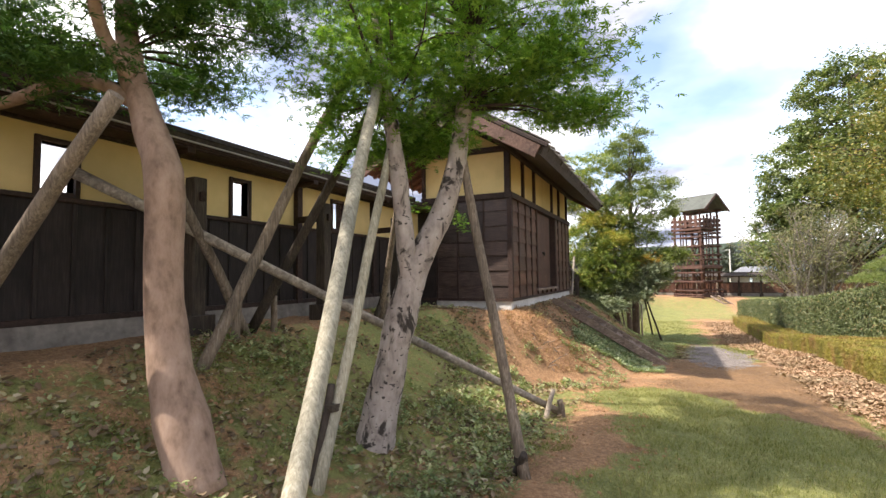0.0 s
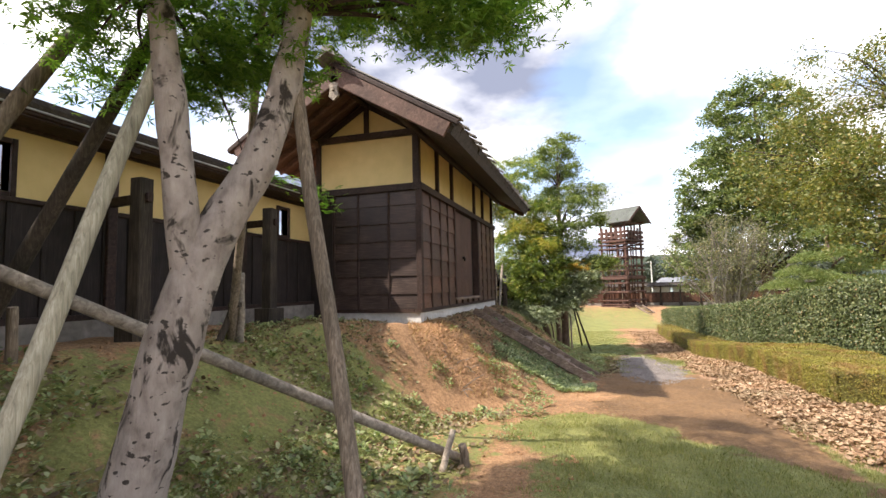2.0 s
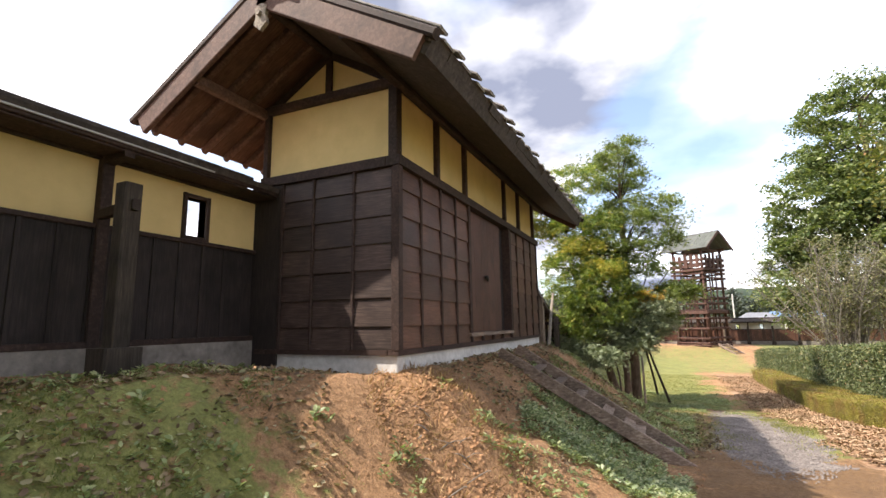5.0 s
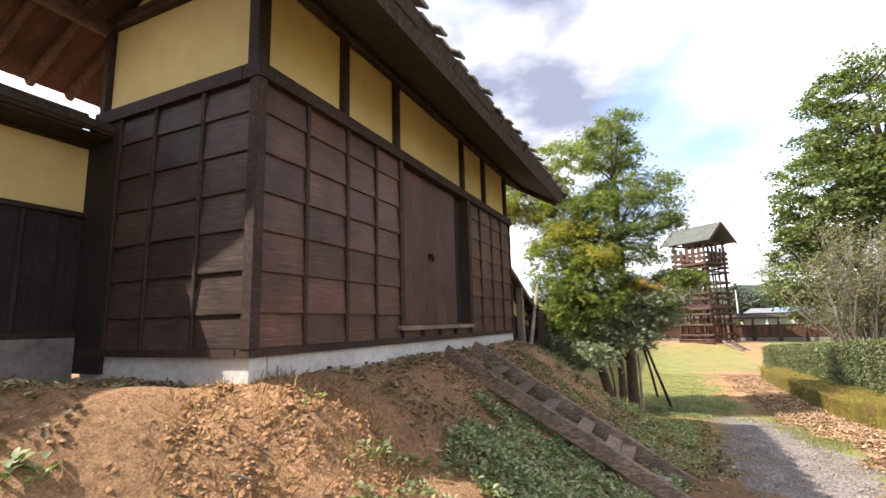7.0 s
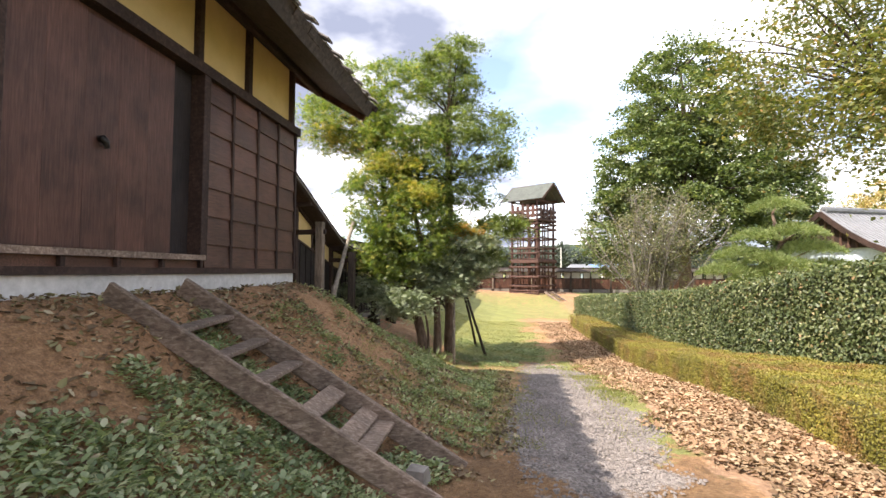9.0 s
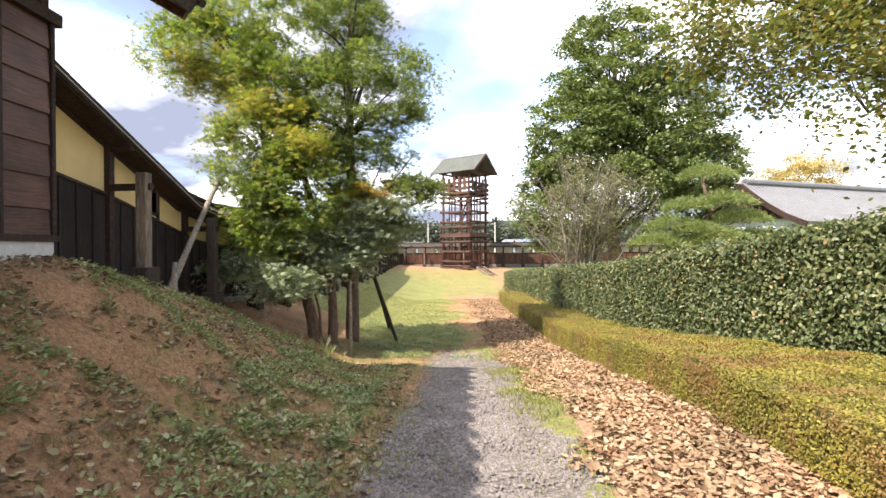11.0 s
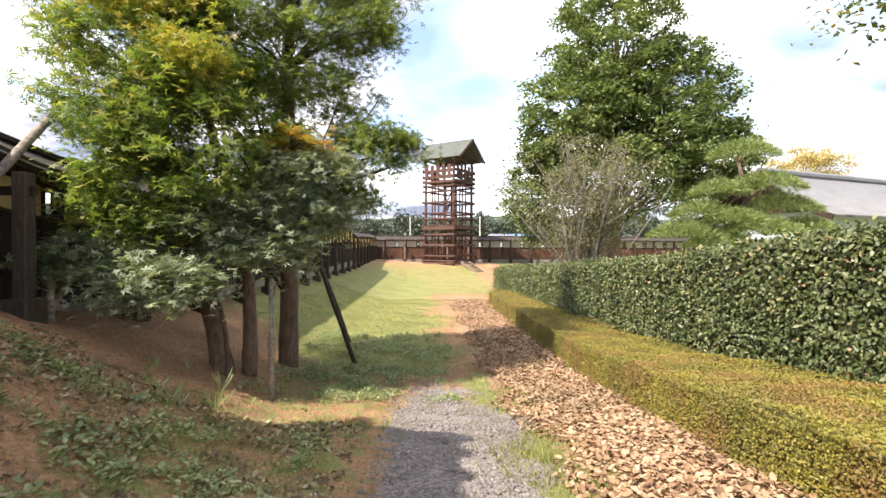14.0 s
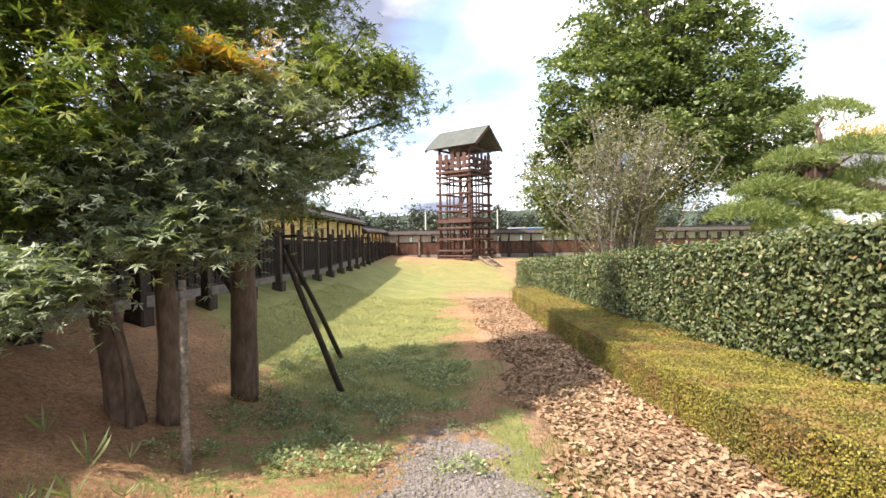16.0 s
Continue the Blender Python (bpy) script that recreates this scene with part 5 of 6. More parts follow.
for a, b in ((0, 0), (TS, 0), (0, TS), (TS, TS)):
    part("corner_post", Shape().tube([tp(a, b, TZ0 - 0.1), tp(a, b, TZ1)], [0.125, 0.11], 10, 0.06), TOWERWOOD, tower, smooth=True)
for k in (0.96, 1.92):
    for a, b in ((k, 0), (0, k), (k, TS), (TS, k)):
        part("stud", Shape().tube([tp(a, b, TZ0 + 0.1), tp(a, b, 5.9)], [0.07, 0.065], 7), TOWERWOOD, tower, smooth=True)
for z, h in ((-2.0, 0.14), (-1.78, 0.14), (-1.36, 0.17), (-0.46, 0.18), (0.46, 0.16), (1.0, 0.30), (1.8, 0.15), (2.28, 0.15), (3.2, 0.17), (4.12, 0.16), (4.58, 0.16), (4.95, 0.24), (5.36, 0.26), (5.86, 0.26)):
    e = 0.26
    for p, q in ((tp(-e, -0.16, z), tp(TS + e, -0.16, z)), (tp(-e, TS + 0.16, z), tp(TS + e, TS + 0.16, z)), (tp(-0.16, -e, z + 0.05), tp(-0.16, TS + e, z + 0.05)), (tp(TS + 0.16, -e, z + 0.05), tp(TS + 0.16, TS + e, z + 0.05))):
        part("rail", Shape().beam(p, q, 0.10, h, edge=0.03), TOWERWOOD, tower)
for a, b in ((1.45, 0.95), (1.45, 1.9), (0.7, 1.45)):
    part("inner_post", Shape().tube([tp(a, b, TZ0), tp(a, b, 5.0)], [0.10, 0.09], 7), TOWERWOOD, tower, smooth=True)
for z in (1.2, 4.95):
    part("platform", Shape().slab([tp(-0.05, -0.05, z), tp(-0.05, TS + 0.05, z), tp(TS + 0.05, TS + 0.05, z), tp(TS + 0.05, -0.05, z)][::-1], 0.08), TOWERWOOD, tower, "board platform")
for i in range(5):
    for a, b, w in ((0.3 + i * 0.58, -0.23, 0), (-0.23, 0.3 + i * 0.58, 1)):
        h = 6.35 + 0.12 * ((i * 7 + w * 3) % 3)
        p = tp(a, b, 0)
        part("shield_board", Shape().beam((p[0], p[1], 5.15), (p[0], p[1], h), 0.34, 0.05, up=tuple(TV if w == 0 else TU)), TOWERWOOD, tower)
for a, b, c, d, z0, z1 in ((0.4, 1.4, 2.4, 1.4, -2.0, 1.2), (2.4, 1.0, 0.5, 1.0, 1.2, 4.95)):
    for o in (0.0, 0.5):
        part("ladder_rail", Shape().beam(tp(a, b + o, z0), tp(c, d + o, z1), 0.06, 0.12), TOWERWOOD, tower)
    for i in range(1, 11):
        f = i / 11
        p, q = Vector(tp(a, b, z0)).lerp(Vector(tp(c, d, z1)), f), Vector(tp(a, b + 0.5, z0)).lerp(Vector(tp(c, d + 0.5, z1)), f)
        part("ladder_rung", Shape().beam(p, q, 0.12, 0.04), TOWERWOOD, tower)
# gabled roof, ridge along the eave side
RZ, EZ, OV = 8.6, 7.0, 0.95
m_ = TS / 2
tr = part("roof", Shape().beam(tp(-OV, m_, RZ - 0.1), tp(TS + OV, m_, RZ - 0.1), 0.14, 0.16), TOWERWOOD, tower, "grey-green gabled board roof")
for q in (-1, 1):
    drop = m_ + 0.62
    n = 12
    for i in range(n):
        a0, a1 = -OV + (TS + 2 * OV) * i / n + 0.01, -OV + (TS + 2 * OV) * (i + 1) / n - 0.01
        pts = [tp(a0, m_, RZ), tp(a1, m_, RZ), tp(a1, m_ + q * drop, EZ - 0.12), tp(a0, m_ + q * drop, EZ - 0.12)]
        piece("roof_board", Shape().slab(pts if q < 0 else pts[::-1], 0.06).mesh("roof_board", TOWERROOF), tr, Matrix())
    for a in (-OV - 0.04, TS + OV + 0.04):
        piece("barge_board", Shape().beam(tp(a, m_, RZ - 0.12), tp(a, m_ + q * drop, EZ - 0.24), 0.05, 0.22).mesh("barge_board", TOWERWOOD), tr, Matrix())
    part("eave_beam", Shape().beam(tp(-0.5, m_ + q * m_, TZ1), tp(TS + 0.5, m_ + q * m_, TZ1), 0.16, 0.18), TOWERWOOD, tower)
for a in (0, TS):
    part("tie_beam", Shape().beam(tp(a, -0.4, TZ1 - 0.12), tp(a, TS + 0.4, TZ1 - 0.12), 0.14, 0.16), TOWERWOOD, tower)
    part("king_post", Shape().beam(tp(a, m_, TZ1), tp(a, m_, RZ - 0.15), 0.14, 0.14, up=(0, 1, 0)), TOWERWOOD, tower)
tl = thing("tower_ladder", "short wooden ladder stair leading up to the watchtower", "ladder", at=(8.4, 42.5, -2.8))
for o in (0, 0.7):
    part("stringer", Shape().beam((7.1 + o, 44.6 + o * 0.4, -1.85), (8.4 + o, 41.0 + o * 0.4, -2.85), 0.09, 0.16), STAIRWOOD, tl)
for i in range(7):
    f = (i + 0.5) / 7
    p = Vector((7.1, 44.6, -1.8)).lerp(Vector((8.4, 41.0, -2.8)), f)
    part("tread", Shape().beam(p, p + Vector((0.7, 0.28, 0)), 0.2, 0.05), STAIRWOOD, tl)

# ---- hedges ----


def hedge(name, label, spine, width, heights, leaf_t, mat, core_mat, density, size, jitter):
    """A clipped hedge: front line spine of (x, y), width to the +x side, heights over the ground by y."""
    h = thing(name, label, "hedge", at=(spine[0][0], spine[0][1], gz(*spine[0])))
    sy = [p[1] for p in spine]
    sx = [p[0] for p in spine]
    order = np.argsort(sy)
    fy, fx = np.array(sy)[order], np.array(sx)[order]
    lo, hi = fy[0], fy[-1]
    front = lambda y: np.interp(y, fy, fx)
    top = lambda y: ground(front(y) + 0.3, y, False) + np.interp(y, *heights)
    ys = np.linspace(lo, hi, int((hi - lo) / 0.4) + 1)
    # Solid core under the leaves; its dark colour stands for inner shade.
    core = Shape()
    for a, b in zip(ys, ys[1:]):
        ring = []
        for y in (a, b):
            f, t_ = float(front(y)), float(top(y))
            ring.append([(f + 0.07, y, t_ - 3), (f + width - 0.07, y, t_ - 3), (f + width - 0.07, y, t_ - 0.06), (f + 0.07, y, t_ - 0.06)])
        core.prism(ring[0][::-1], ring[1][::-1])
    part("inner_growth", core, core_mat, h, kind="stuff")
    pos, nor = [], []
    span = hi - lo
    wgt = lambda y: np.clip(1.35 - (y - lo) / span, 0.35, 1.2)
    hm = float(np.mean(heights[1]))
    for kind, area in (("front", span * hm), ("top", span * width), ("end", width * hm)):
        n = int(area * density)
        y = rng.uniform(lo, hi, n)
        y = y[rng.uniform(0, 1.2, n) < wgt(y)] if kind != "end" else y
        n = len(y)
        lump = 0.035 * np.sin(y * 5.1) * np.sin(y * 2.3 + 1) + rng.normal(0, jitter, n)
        if kind == "front":
            ht = np.interp(y, *heights)
            z = top(y) - rng.uniform(0, 1, n) * ht
            p = np.stack([front(y) - lump, y, z], axis=-1)
            nn = np.array((-1.0, -0.1, 0.35))
        elif kind == "top":
            u = rng.uniform(0, width, n)
            p = np.stack([front(y) + u, y, top(y) + lump + 0.02 * np.sin(u * 7 + y * 3)], axis=-1)
            nn = np.array((-0.15, 0, 1.0))
        else:
            u = rng.uniform(0, width, n)
            yy = np.full(n, lo) - lump
            p = np.stack([float(front(lo)) + u, yy, float(top(lo)) - rng.uniform(0, 1, n) * float(np.interp(lo, *heights))], axis=-1)
            nn = np.array((0, -1.0, 0.3))
        pos.append(p)
        nor.append(nn + rng.normal(size=p.shape) * 0.55)
    pos, nor = np.concatenate(pos), np.concatenate(nor)
    spin = rng.normal(size=pos.shape) + np.array((0, 0, 0.9))
    part("foliage", scatter("foliage", leaf_t, pos, nor, size * rng.uniform(0.7, 1.25, len(pos)), mat, spin), None, h, kind="stuff")
    return h


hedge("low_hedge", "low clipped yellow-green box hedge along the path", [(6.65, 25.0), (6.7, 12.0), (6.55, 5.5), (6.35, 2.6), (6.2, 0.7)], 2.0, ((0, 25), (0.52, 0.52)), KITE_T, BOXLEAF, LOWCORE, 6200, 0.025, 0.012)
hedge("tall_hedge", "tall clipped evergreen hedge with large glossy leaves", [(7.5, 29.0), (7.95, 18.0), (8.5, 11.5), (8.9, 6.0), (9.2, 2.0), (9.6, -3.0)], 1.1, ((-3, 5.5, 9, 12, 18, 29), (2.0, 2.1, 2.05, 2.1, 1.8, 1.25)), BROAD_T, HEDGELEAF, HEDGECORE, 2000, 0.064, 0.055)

# ---- house behind the hedge ----
temple = thing("tiled_house", "pale walled house under a sweeping grey tiled gable roof", "house", at=(27, 32, -2.2))
part("wall", Shape().box((23.0, 29.2, -2.4), (37.0, 34.8, 1.6)), PALEWALL, temple)
tiles = part("roof", Shape().beam((22.6, 32, 3.95), (38, 32, 3.95), 0.45, 0.35, edge=0.1), TILE, temple, "grey tiled roof with a tall ridge")
prof = [(0.0, 3.85), (0.8, 3.15), (1.7, 2.45), (2.7, 1.80), (3.9, 1.25)]
for q in (-1, 1):
    for (d0, z0), (d1, z1) in zip(prof, prof[1:]):
        pts = [(22.3, 32 + q * d0, z0), (38.3, 32 + q * d0, z0), (38.3, 32 + q * d1, z1), (22.3, 32 + q * d1, z1)]
        piece("roof_slope", Shape().slab(pts if q > 0 else pts[::-1], 0.16).mesh("roof_slope", TILE), tiles, Matrix())
    ribs = Shape()
    for i in range(46):
        x = 22.4 + i * 0.345
        ribs.tube([(x, 32 + q * d, z + 0.02) for d, z in prof], [0.035] * 5, 5)
    piece("tile_ribs", ribs.mesh("tile_ribs", TILE), tiles, Matrix())
    bg = Shape()
    for (d0, z0), (d1, z1) in zip(prof, prof[1:]):
        bg.beam((22.25, 32 + q * d0, z0 - 0.15), (22.25, 32 + q * d1, z1 - 0.15), 0.1, 0.3)
    piece("barge_board", bg.mesh("barge_board", TIMBER), tiles, Matrix())
part("gable_lattice", Shape().prism([(22.7, 29.0, 1.5), (22.7, 35.0, 1.5), (22.7, 32, 3.7)][::-1], [(22.9, 29.0, 1.5), (22.9, 35.0, 1.5), (22.9, 32, 3.7)][::-1]), TIMBER, temple)
for i in range(9):
    y = 30.2 + i * 0.45
    part("gable_slat", Shape().box((22.62, y - 0.05, 1.5), (22.70, y + 0.05, 3.55 - abs(y - 32) * 0.75)), BARGE, temple)
temple.rotation_euler = (0, 0, radians(20))
temple.location = (27.2, 33.2, -2.2)
ca = sprays((((36, 44, 5.0), (3.5, 3, 3.2), 100), ((31, 47, 4.6), (2.5, 2.5, 2.6), 50)), 30)
tree("autumn_tree", "pale yellow autumn tree behind the tiled house", [([(35, 44, -2.3), (35, 44, 1), (35.5, 44, 5)], [0.3, 0.22, 0.06])], BARK_C, spokes([(35, 44, 1.5), (35.5, 44, 4)], ca, 30, 0.06),
     [(foliage("crown", ca, 130, 0.8, 0.2, KITE_T, AUTUMN, tilt=0.8, flat=0.6), "")])

# ---- distance ----
hill = Shape()
ang = np.linspace(-80, 80, 161)
pr = []
for a in ang:
    r = 330
    pr.append((r * math.sin(radians(a)), r * math.cos(radians(a)), 13 + 8 * (noise.noise(Vector((a * 0.05, 3, 0))) + 0.5) + 2.2 * noise.noise(Vector((a * 0.7, 1, 5))) + 1.0 * noise.noise(Vector((a * 2.3, 1, 9)))))
for p, q in zip(pr, pr[1:]):
    hill.add([(p[0], p[1], -8), (q[0], q[1], -8), q, p, (q[0] * 1.3, q[1] * 1.3, q[2] * 0.9), (p[0] * 1.3, p[1] * 1.3, p[2] * 0.9)], [(0, 1, 2, 3), (3, 2, 4, 5)])
# The hills' haze is put into their base colour.
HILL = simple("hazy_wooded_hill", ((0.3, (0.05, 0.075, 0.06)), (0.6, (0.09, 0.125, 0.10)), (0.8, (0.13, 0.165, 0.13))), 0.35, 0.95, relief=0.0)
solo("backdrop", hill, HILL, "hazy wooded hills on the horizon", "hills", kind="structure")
cw = []
for i in range(46):
    x = -75 + i * 3.7 + random.uniform(-1, 1)
    cw.append(((x, 115 + random.uniform(-8, 8), 1.6 + random.uniform(-0.6, 1.6)), (3.2, 3, 2.8 + random.uniform(0, 1.6)), 26))
part_w = sprays(cw, 20)
wood_far = thing("far_woodland", "belt of distant green trees beyond the far wall", "woodland", at=(8, 115, -2.4), kind="stuff")
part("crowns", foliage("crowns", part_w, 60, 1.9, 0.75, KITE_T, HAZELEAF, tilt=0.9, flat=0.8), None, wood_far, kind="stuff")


def far_house(x, y, w, h, wall, roofm, lab):
    t = thing("far_house", lab, "house", at=(x, y, -2.3), group="far houses")
    part("wall", Shape().box((x - w / 2, y, -2.4), (x + w / 2, y + 6, h)), wall, t)
    part("roof", Shape().prism([(x - w / 2 - 0.5, y - 0.6, h), (x - w / 2 - 0.5, y + 6.6, h), (x - w / 2 + 0.6, y + 3, h + 1.0)][::-1], [(x + w / 2 + 0.5, y - 0.6, h), (x + w / 2 + 0.5, y + 6.6, h), (x + w / 2 - 0.6, y + 3, h + 1.0)][::-1]), roofm, t)


far_house(16.5, 82, 4, 0.35, PALEWALL, TILE, "distant pale house with a grey roof")
far_house(-3.5, 88, 9, 0.0, PALEWALL, TILE, "distant house with a grey roof")
far_house(24, 95, 8, 0.6, CONCRETE, BLUEROOF, "distant house with a pale wall and blue roof")
for x, y in ((1.5, 90), (13.5, 86)):
    up_ = thing("utility_pole", "thin distant concrete utility pole", "utility pole", at=(x, y, -2.3), group="utility poles")
    part("shaft", Shape().tube([(x, y, -2.4), (x, y, 4.4)], [0.14, 0.10], 8), CONCRETE, up_)
    part("crossarm", Shape().beam((x - 0.7, y, 3.9), (x + 0.7, y, 3.9), 0.1, 0.1), IRON, up_)

# ---- small growth and litter on the ground ----


def plant_spots(n, x0, x1, y0, y1, keep=None):
    x, y = rng.uniform(x0, x1, n), rng.uniform(y0, y1, n)
    if keep is not None:
        k = keep(x, y)
        x, y = x[k], y[k]
    return x, y


def patchy(x, y, scale, cut):
    v = np.array([noise.noise(Vector((a * scale, b * scale, 2.5))) for a, b in zip(x, y)])
    return v > cut


def weeds(name, label, x, y, per, size, spread, material, template=BROAD_T, rise=0.5):
    """Low rosettes of leaves."""
    n = len(x)
    s_ = rng.uniform(0.5, 1.3, n)
    a = rng.uniform(0, 2 * math.pi, (n, per))
    out = rng.uniform(0.0, 0.6, (n, per)) * spread * s_[:, None]
    px, py = x[:, None] + out * np.cos(a), y[:, None] + out * np.sin(a)
    pz = ground(px, py) + 0.012 + rng.uniform(0, 0.06, (n, per)) * s_[:, None]
    pos = np.stack([px, py, pz], axis=-1).reshape(-1, 3)
    spin = np.stack([np.cos(a), np.sin(a), np.full_like(a, rise) + rng.normal(0, 0.25, a.shape)], axis=-1).reshape(-1, 3)
    nor = np.stack([-np.cos(a) * rise, -np.sin(a) * rise, np.ones_like(a)], axis=-1).reshape(-1, 3) + rng.normal(size=pos.shape) * 0.25
    ob = new(name, scatter(name, template, pos, nor, (size * np.repeat(s_, per)) * rng.uniform(0.7, 1.2, n * per), material, spin))
    return tagged(ob, label, "weeds", kind="stuff")


x, y = plant_spots(3400, -1.6, 1.9, -10.5, -1.6, lambda x, y: patchy(x, y, 1.8, -0.05))
weeds("weeds", "low broad-leaved weeds on the shaded earth bank", x, y, 6, 0.036, 0.07, WEED)
x, y = plant_spots(4600, 0.35, 2.8, 0.9, 3.7, lambda x, y: patchy(x, y, 2.1, -0.16) & (x - 0.55 > 0.22 * (3.5 - y)))
weeds("ground_cover", "dense green leafy ground cover beside the stair", x, y, 6, 0.047, 0.07, COVERLEAF)
x, y = plant_spots(9500, -0.5, 3.1, 4.2, 12.0, lambda x, y: patchy(x, y, 2.6, 0.05) & (y < 10.0) & ((x > 0.6) | (y > 6.6)))
weeds("weeds", "low broad-leaved weeds on the grassy bank", x, y, 5, 0.042, 0.08, WEED)
x, y = plant_spots(430, -1.4, 1.5, -6.5, -1.2, lambda x, y: patchy(x, y, 1.9, -0.15))
weeds("weeds", "leafy green weeds over mossy earth below the wall", x, y, 11, 0.058, 0.05, WEED, BROAD_T, 0.65)
x, y = plant_spots(300, 0.5, 2.2, -1.8, 0.9, lambda x, y: patchy(x, y, 1.6, 0.1))
weeds("weeds", "scattered weeds on the dug earth", x, y, 9, 0.05, 0.08, WEED)
x, y = plant_spots(4800, 1.6, 4.6, 11.6, 17.5, lambda x, y: patchy(x, y, 2.3, -0.05))
weeds("weeds", "small clover and plantain leaves in the thin grass", x, y, 6, 0.038, 0.08, WEED)
x, y = plant_spots(26, 0.9, 2.0, 9.6, 11.6)
weeds("weeds", "long-leaved tufts at the foot of the trees", x, y, 9, 0.17, 0.03, WEED, BLADE_T, 0.9)


def blades(name, label, x, y, h, material, lean=0.5):
    pos = np.stack([x, y, ground(x, y) - 0.01], axis=-1)
    up = np.stack([rng.normal(0, lean, len(x)), rng.normal(0, lean, len(x)), np.ones(len(x))], axis=-1)
    nor = rng.normal(size=pos.shape) * np.array((1, 1, 0.2))
    ob = new(name, scatter(name, BLADE_T, pos, nor, h * rng.uniform(0.5, 1.3, len(x)), material, up))
    return tagged(ob, label, "grass", kind="stuff")


def on_grass(level):
    return lambda x, y: (zones(x, y)[1] > level) & (rng.uniform(0, 1, len(x)) < zones(x, y)[1])


x, y = plant_spots(95000, 1.7, 5.2, -9.2, -0.6, on_grass(0.35))
blades("lawn_grass", "short mown green grass beside the path", x, y, 0.045, GRASS)
x, y = plant_spots(26000, 4.6, 6.4, -6.0, 0.2, on_grass(0.35))
blades("lawn_grass", "short green grass strip along the litter", x, y, 0.05, GRASS)
x, y = plant_spots(90000, 0.2, 5.2, 4.5, 26, on_grass(0.2))
blades("lawn_grass", "short grass in the hollow and on the bank", x, y, 0.06, GRASS)
x, y = plant_spots(120000, -1.5, 2.0, -9.5, -1.3, lambda x, y: patchy(x, y, 1.7, 0.02))
blades("moss_grass", "thin mossy grass on the shaded bank", x, y, 0.04, MOSS, 0.9)
x, y = plant_spots(24000, 1.4, 3.7, 4.4, 11.5, lambda x, y: patchy(x, y, 1.3, -0.12) & (x > 1.5 - 0.12 * (y - 4.4)))
blades("bank_grass", "short green grass on the mown bank", x, y, 0.05, GRASS, 0.7)
x, y = plant_spots(9000, 4.6, 5.5, 4, 13, lambda x, y: patchy(x, y, 1.1, 0.12))
blades("grass_tufts", "grass tufts between gravel and litter", x, y, 0.08, GRASS)
x, y = plant_spots(3800, -0.2, 1.7, -1.2, 0.9, lambda x, y: (x - 0.65) ** 2 + (y + 0.1) ** 2 < 0.75)
blades("dry_straw", "dry straw and roots on the dug earth mound", x, y, 0.10, DRYGRASS, 2.2)
x, y = plant_spots(9000, -1.2, 3.0, -9, 12)
blades("dry_straw", "dry grass bits strewn on the bank", x, y, 0.05, DRYGRASS, 2.5)

# fallen leaves
x = np.concatenate([rng.normal(6.0, 0.5, 44000), rng.uniform(5.0, 6.9, 18000)])
y = np.concatenate([rng.uniform(-2.5, 18, 44000), rng.uniform(-2.5, 26, 18000)])
k = (x > 5.1 + 0.2 * np.sin(y * 2.1) + 0.1 * np.sin(y * 5.3) - 0.25 * (y < 2)) & (x < 6.8)
x, y = x[k], y[k]
pos = np.stack([x, y, ground(x, y) + rng.uniform(0.004, 0.05, len(x))], axis=-1)
tagged(new("fallen_leaves", scatter("fallen_leaves", CURL_T, pos, np.array((0, 0, 1.0)) + rng.normal(size=pos.shape) * 0.3, 0.048 * rng.uniform(0.6, 1.4, len(x)), FALLEN)),
       "thick litter of curled dry brown leaves by the hedge", "fallen leaves", kind="stuff")
x, y = plant_spots(40000, -1.4, 3.4, -9.5, 10.6, lambda x, y: (zones(x, y)[1] < 0.7) & ((x < 1.7) | (y > 3.5)) & ((x - 0.75) ** 2 + (y + 0.2) ** 2 > 1.5) & patchy(x, y, 1.7, -0.3))
pos = np.stack([x, y, ground(x, y) + 0.015], axis=-1)
tagged(new("fallen_leaves", scatter("fallen_leaves", CURL_T, pos, np.array((0, 0, 1.0)) + rng.normal(size=pos.shape) * 0.4, 0.042 * rng.uniform(0.5, 1.5, len(x)), OLDLEAF)),
       "scattered dry leaves on the earth bank", "fallen leaves", kind="stuff")

# loose gravel
STONE = simple("gravel_stone", ((0.3, (0.11, 0.096, 0.090)), (0.6, (0.215, 0.188, 0.172)), (0.8, (0.33, 0.30, 0.275))), 20, 0.9, relief=0.3)
PEB_T = ([(-0.5, -0.4, 0), (0.45, -0.5, 0), (0.5, 0.4, 0), (-0.4, 0.5, 0), (-0.3, -0.25, 0.42), (0.25, -0.3, 0.5), (0.3, 0.25, 0.4), (-0.25, 0.3, 0.45)],
         [(4, 5, 6, 7), (0, 1, 5, 4), (1, 2, 6, 5), (2, 3, 7, 6), (3, 0, 4, 7)])
x, y = plant_spots(17000, 3.0, 5.3, 2.4, 13.2, lambda x, y: (zones(x, y)[0] > 0.3) & (rng.uniform(0, 1, len(x)) < zones(x, y)[0]))
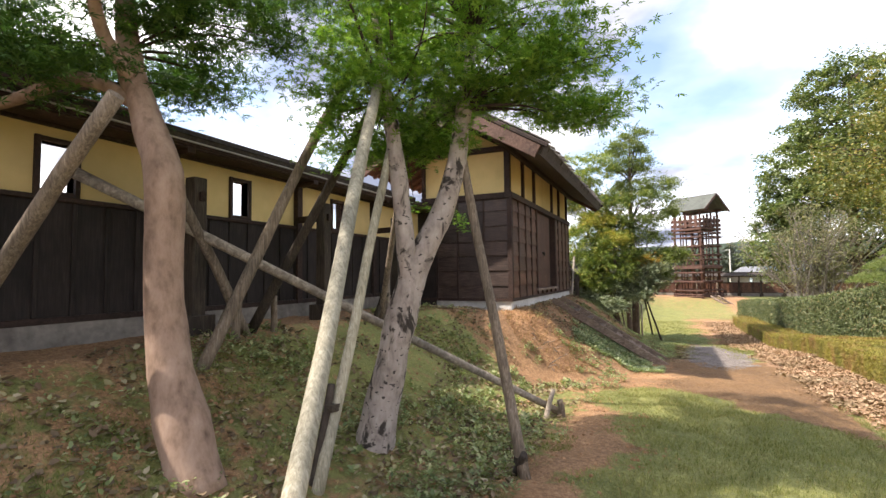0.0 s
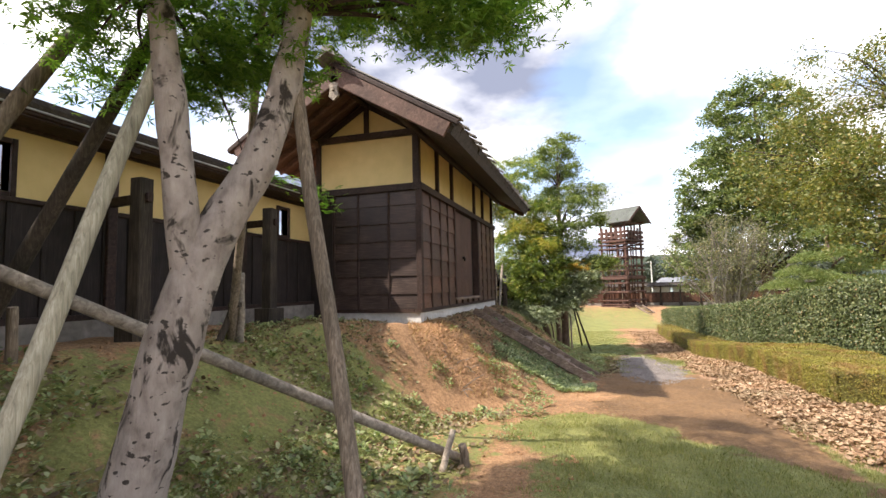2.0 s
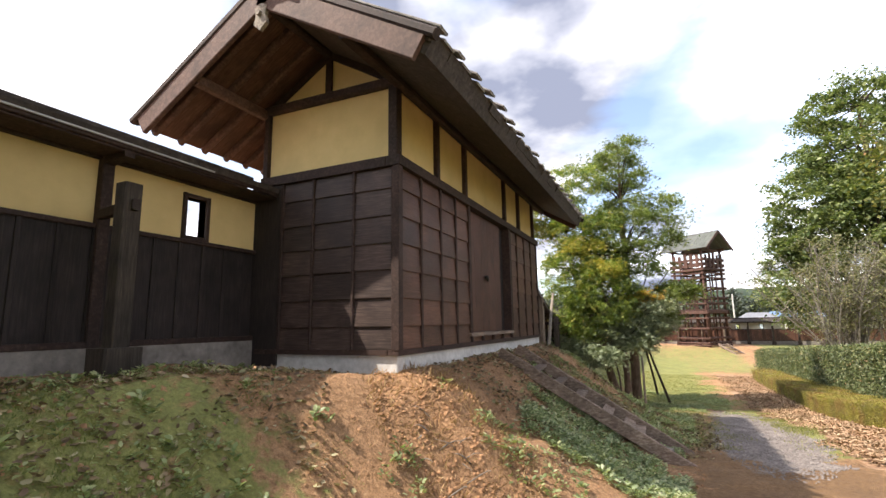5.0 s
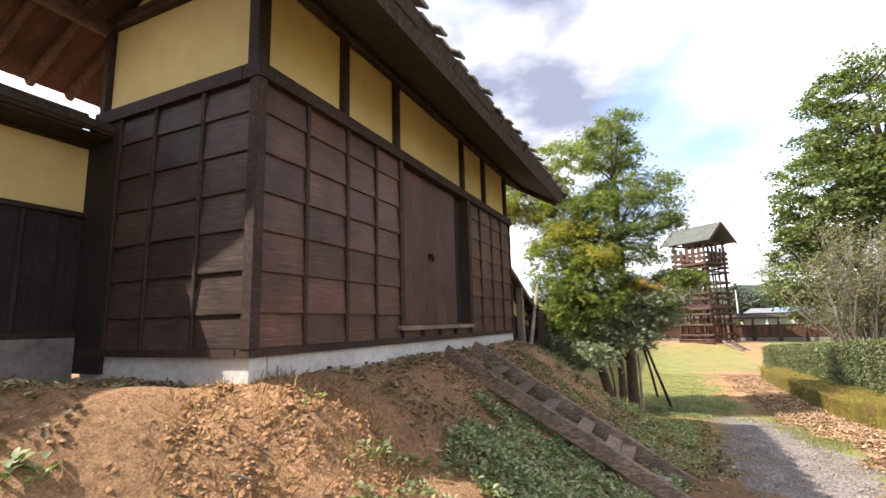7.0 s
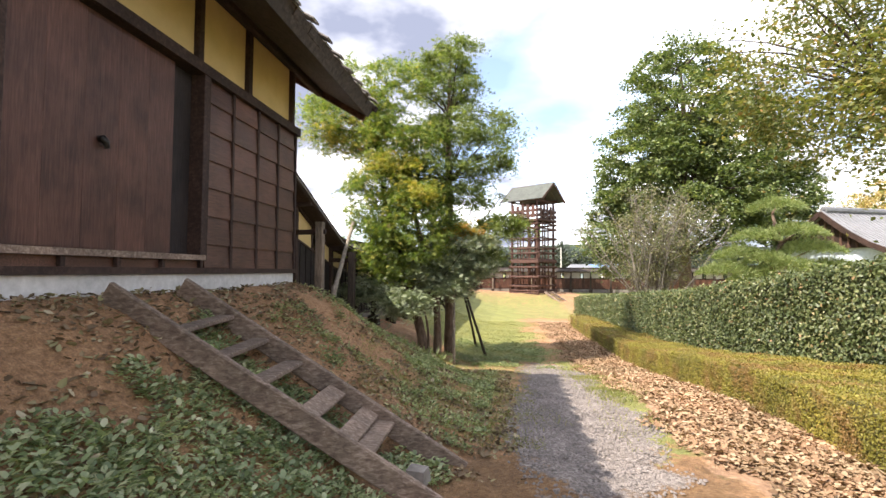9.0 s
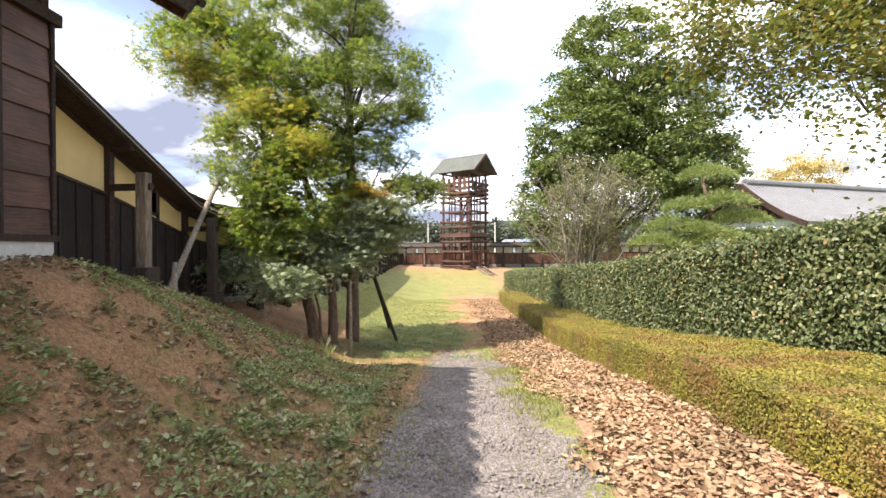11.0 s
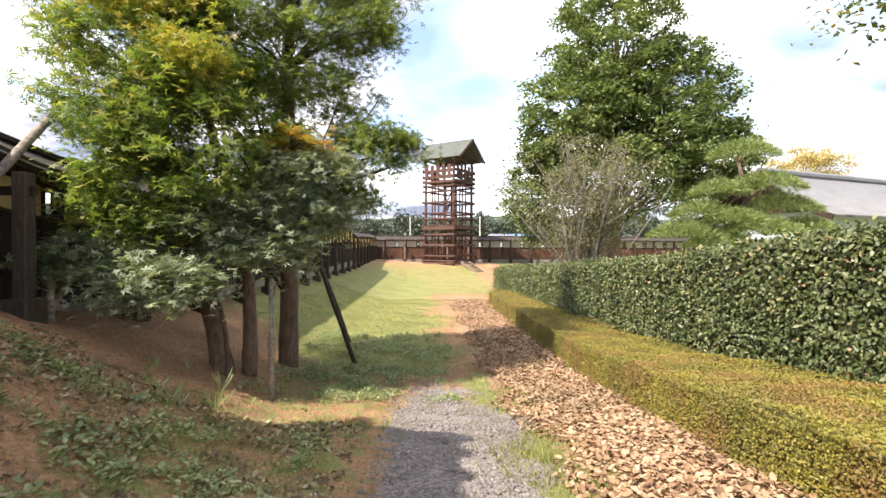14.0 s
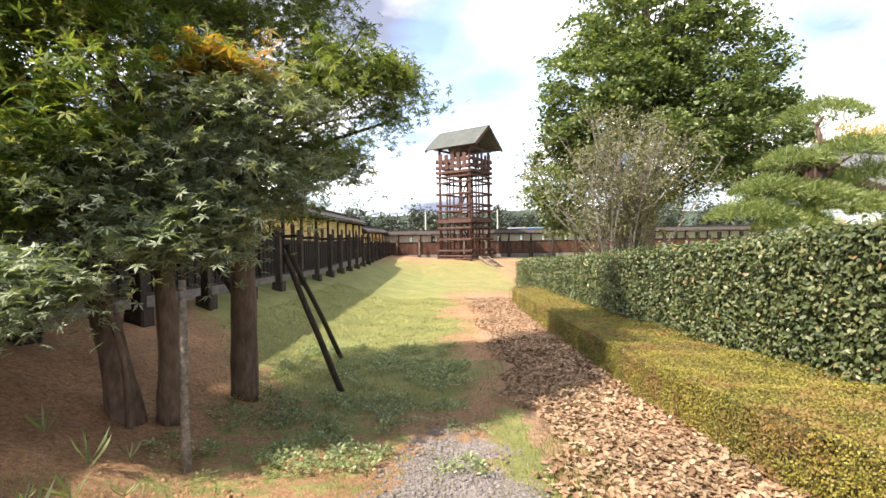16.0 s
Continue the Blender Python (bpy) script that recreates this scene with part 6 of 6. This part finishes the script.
pos = np.stack([x, y, ground(x, y) + 0.004], axis=-1)
tagged(new("gravel", scatter("gravel", PEB_T, pos, np.array((0, 0, 1.0)) + rng.normal(size=pos.shape) * 0.25, rng.uniform(0.012, 0.034, len(x)), STONE)), "loose grey gravel on the path", "gravel", kind="stuff")

# clods of earth
CLOD = simple("earth_clod", ((0.3, (0.20, 0.105, 0.05)), (0.6, (0.36, 0.20, 0.10)), (0.8, (0.46, 0.28, 0.15))), 18, 0.95, relief=0.5)
x, y = plant_spots(15000, -1.6, 3.0, -9.5, 11.5, lambda x, y: zones(x, y)[1] < 0.75)
pos = np.stack([x, y, ground(x, y) - 0.004], axis=-1)
tagged(new("earth_clods", scatter("earth_clods", PEB_T, pos, np.array((0, 0, 1.0)) + rng.normal(size=pos.shape) * 0.4, 0.008 + 0.036 * rng.uniform(0, 1, len(x)) ** 3, CLOD)), "loose clods of orange-brown earth on the bank", "earth", kind="stuff")
x, y = plant_spots(7000, -0.1, 1.5, -1.3, 0.8, lambda x, y: (x - 0.65) ** 2 + (y + 0.1) ** 2 < 0.6)
pos = np.stack([x, y, ground(x, y) - 0.004], axis=-1)
tagged(new("earth_clods", scatter("earth_clods", PEB_T, pos, np.array((0, 0, 1.0)) + rng.normal(size=pos.shape) * 0.5, 0.008 + 0.034 * rng.uniform(0, 1, len(x)) ** 3, CLOD)), "coarse clods of earth on the dug mound", "earth", kind="stuff")
# roots and dead twigs on the dug edge
for i in range(16):
    a = random.uniform(0, 6.28)
    p0 = Vector((0.75 + random.uniform(-0.25, 0.3), -0.55 + random.uniform(-0.35, 0.3), 0))
    p0.z = gz(p0.x, p0.y) - 0.02
    p1 = p0 + Vector((random.uniform(-0.25, 0.3), random.uniform(-0.3, 0.2), random.uniform(0.02, 0.16)))
    pts, rad = limb(p0, p1, random.uniform(0.004, 0.010), 0.002, 0.25, 5)
    solo("dead_twig", Shape().tube(pts, rad, 5), TWIG, "dry brown twig sticking out of the dug earth", "twig", True, group="dead twigs")
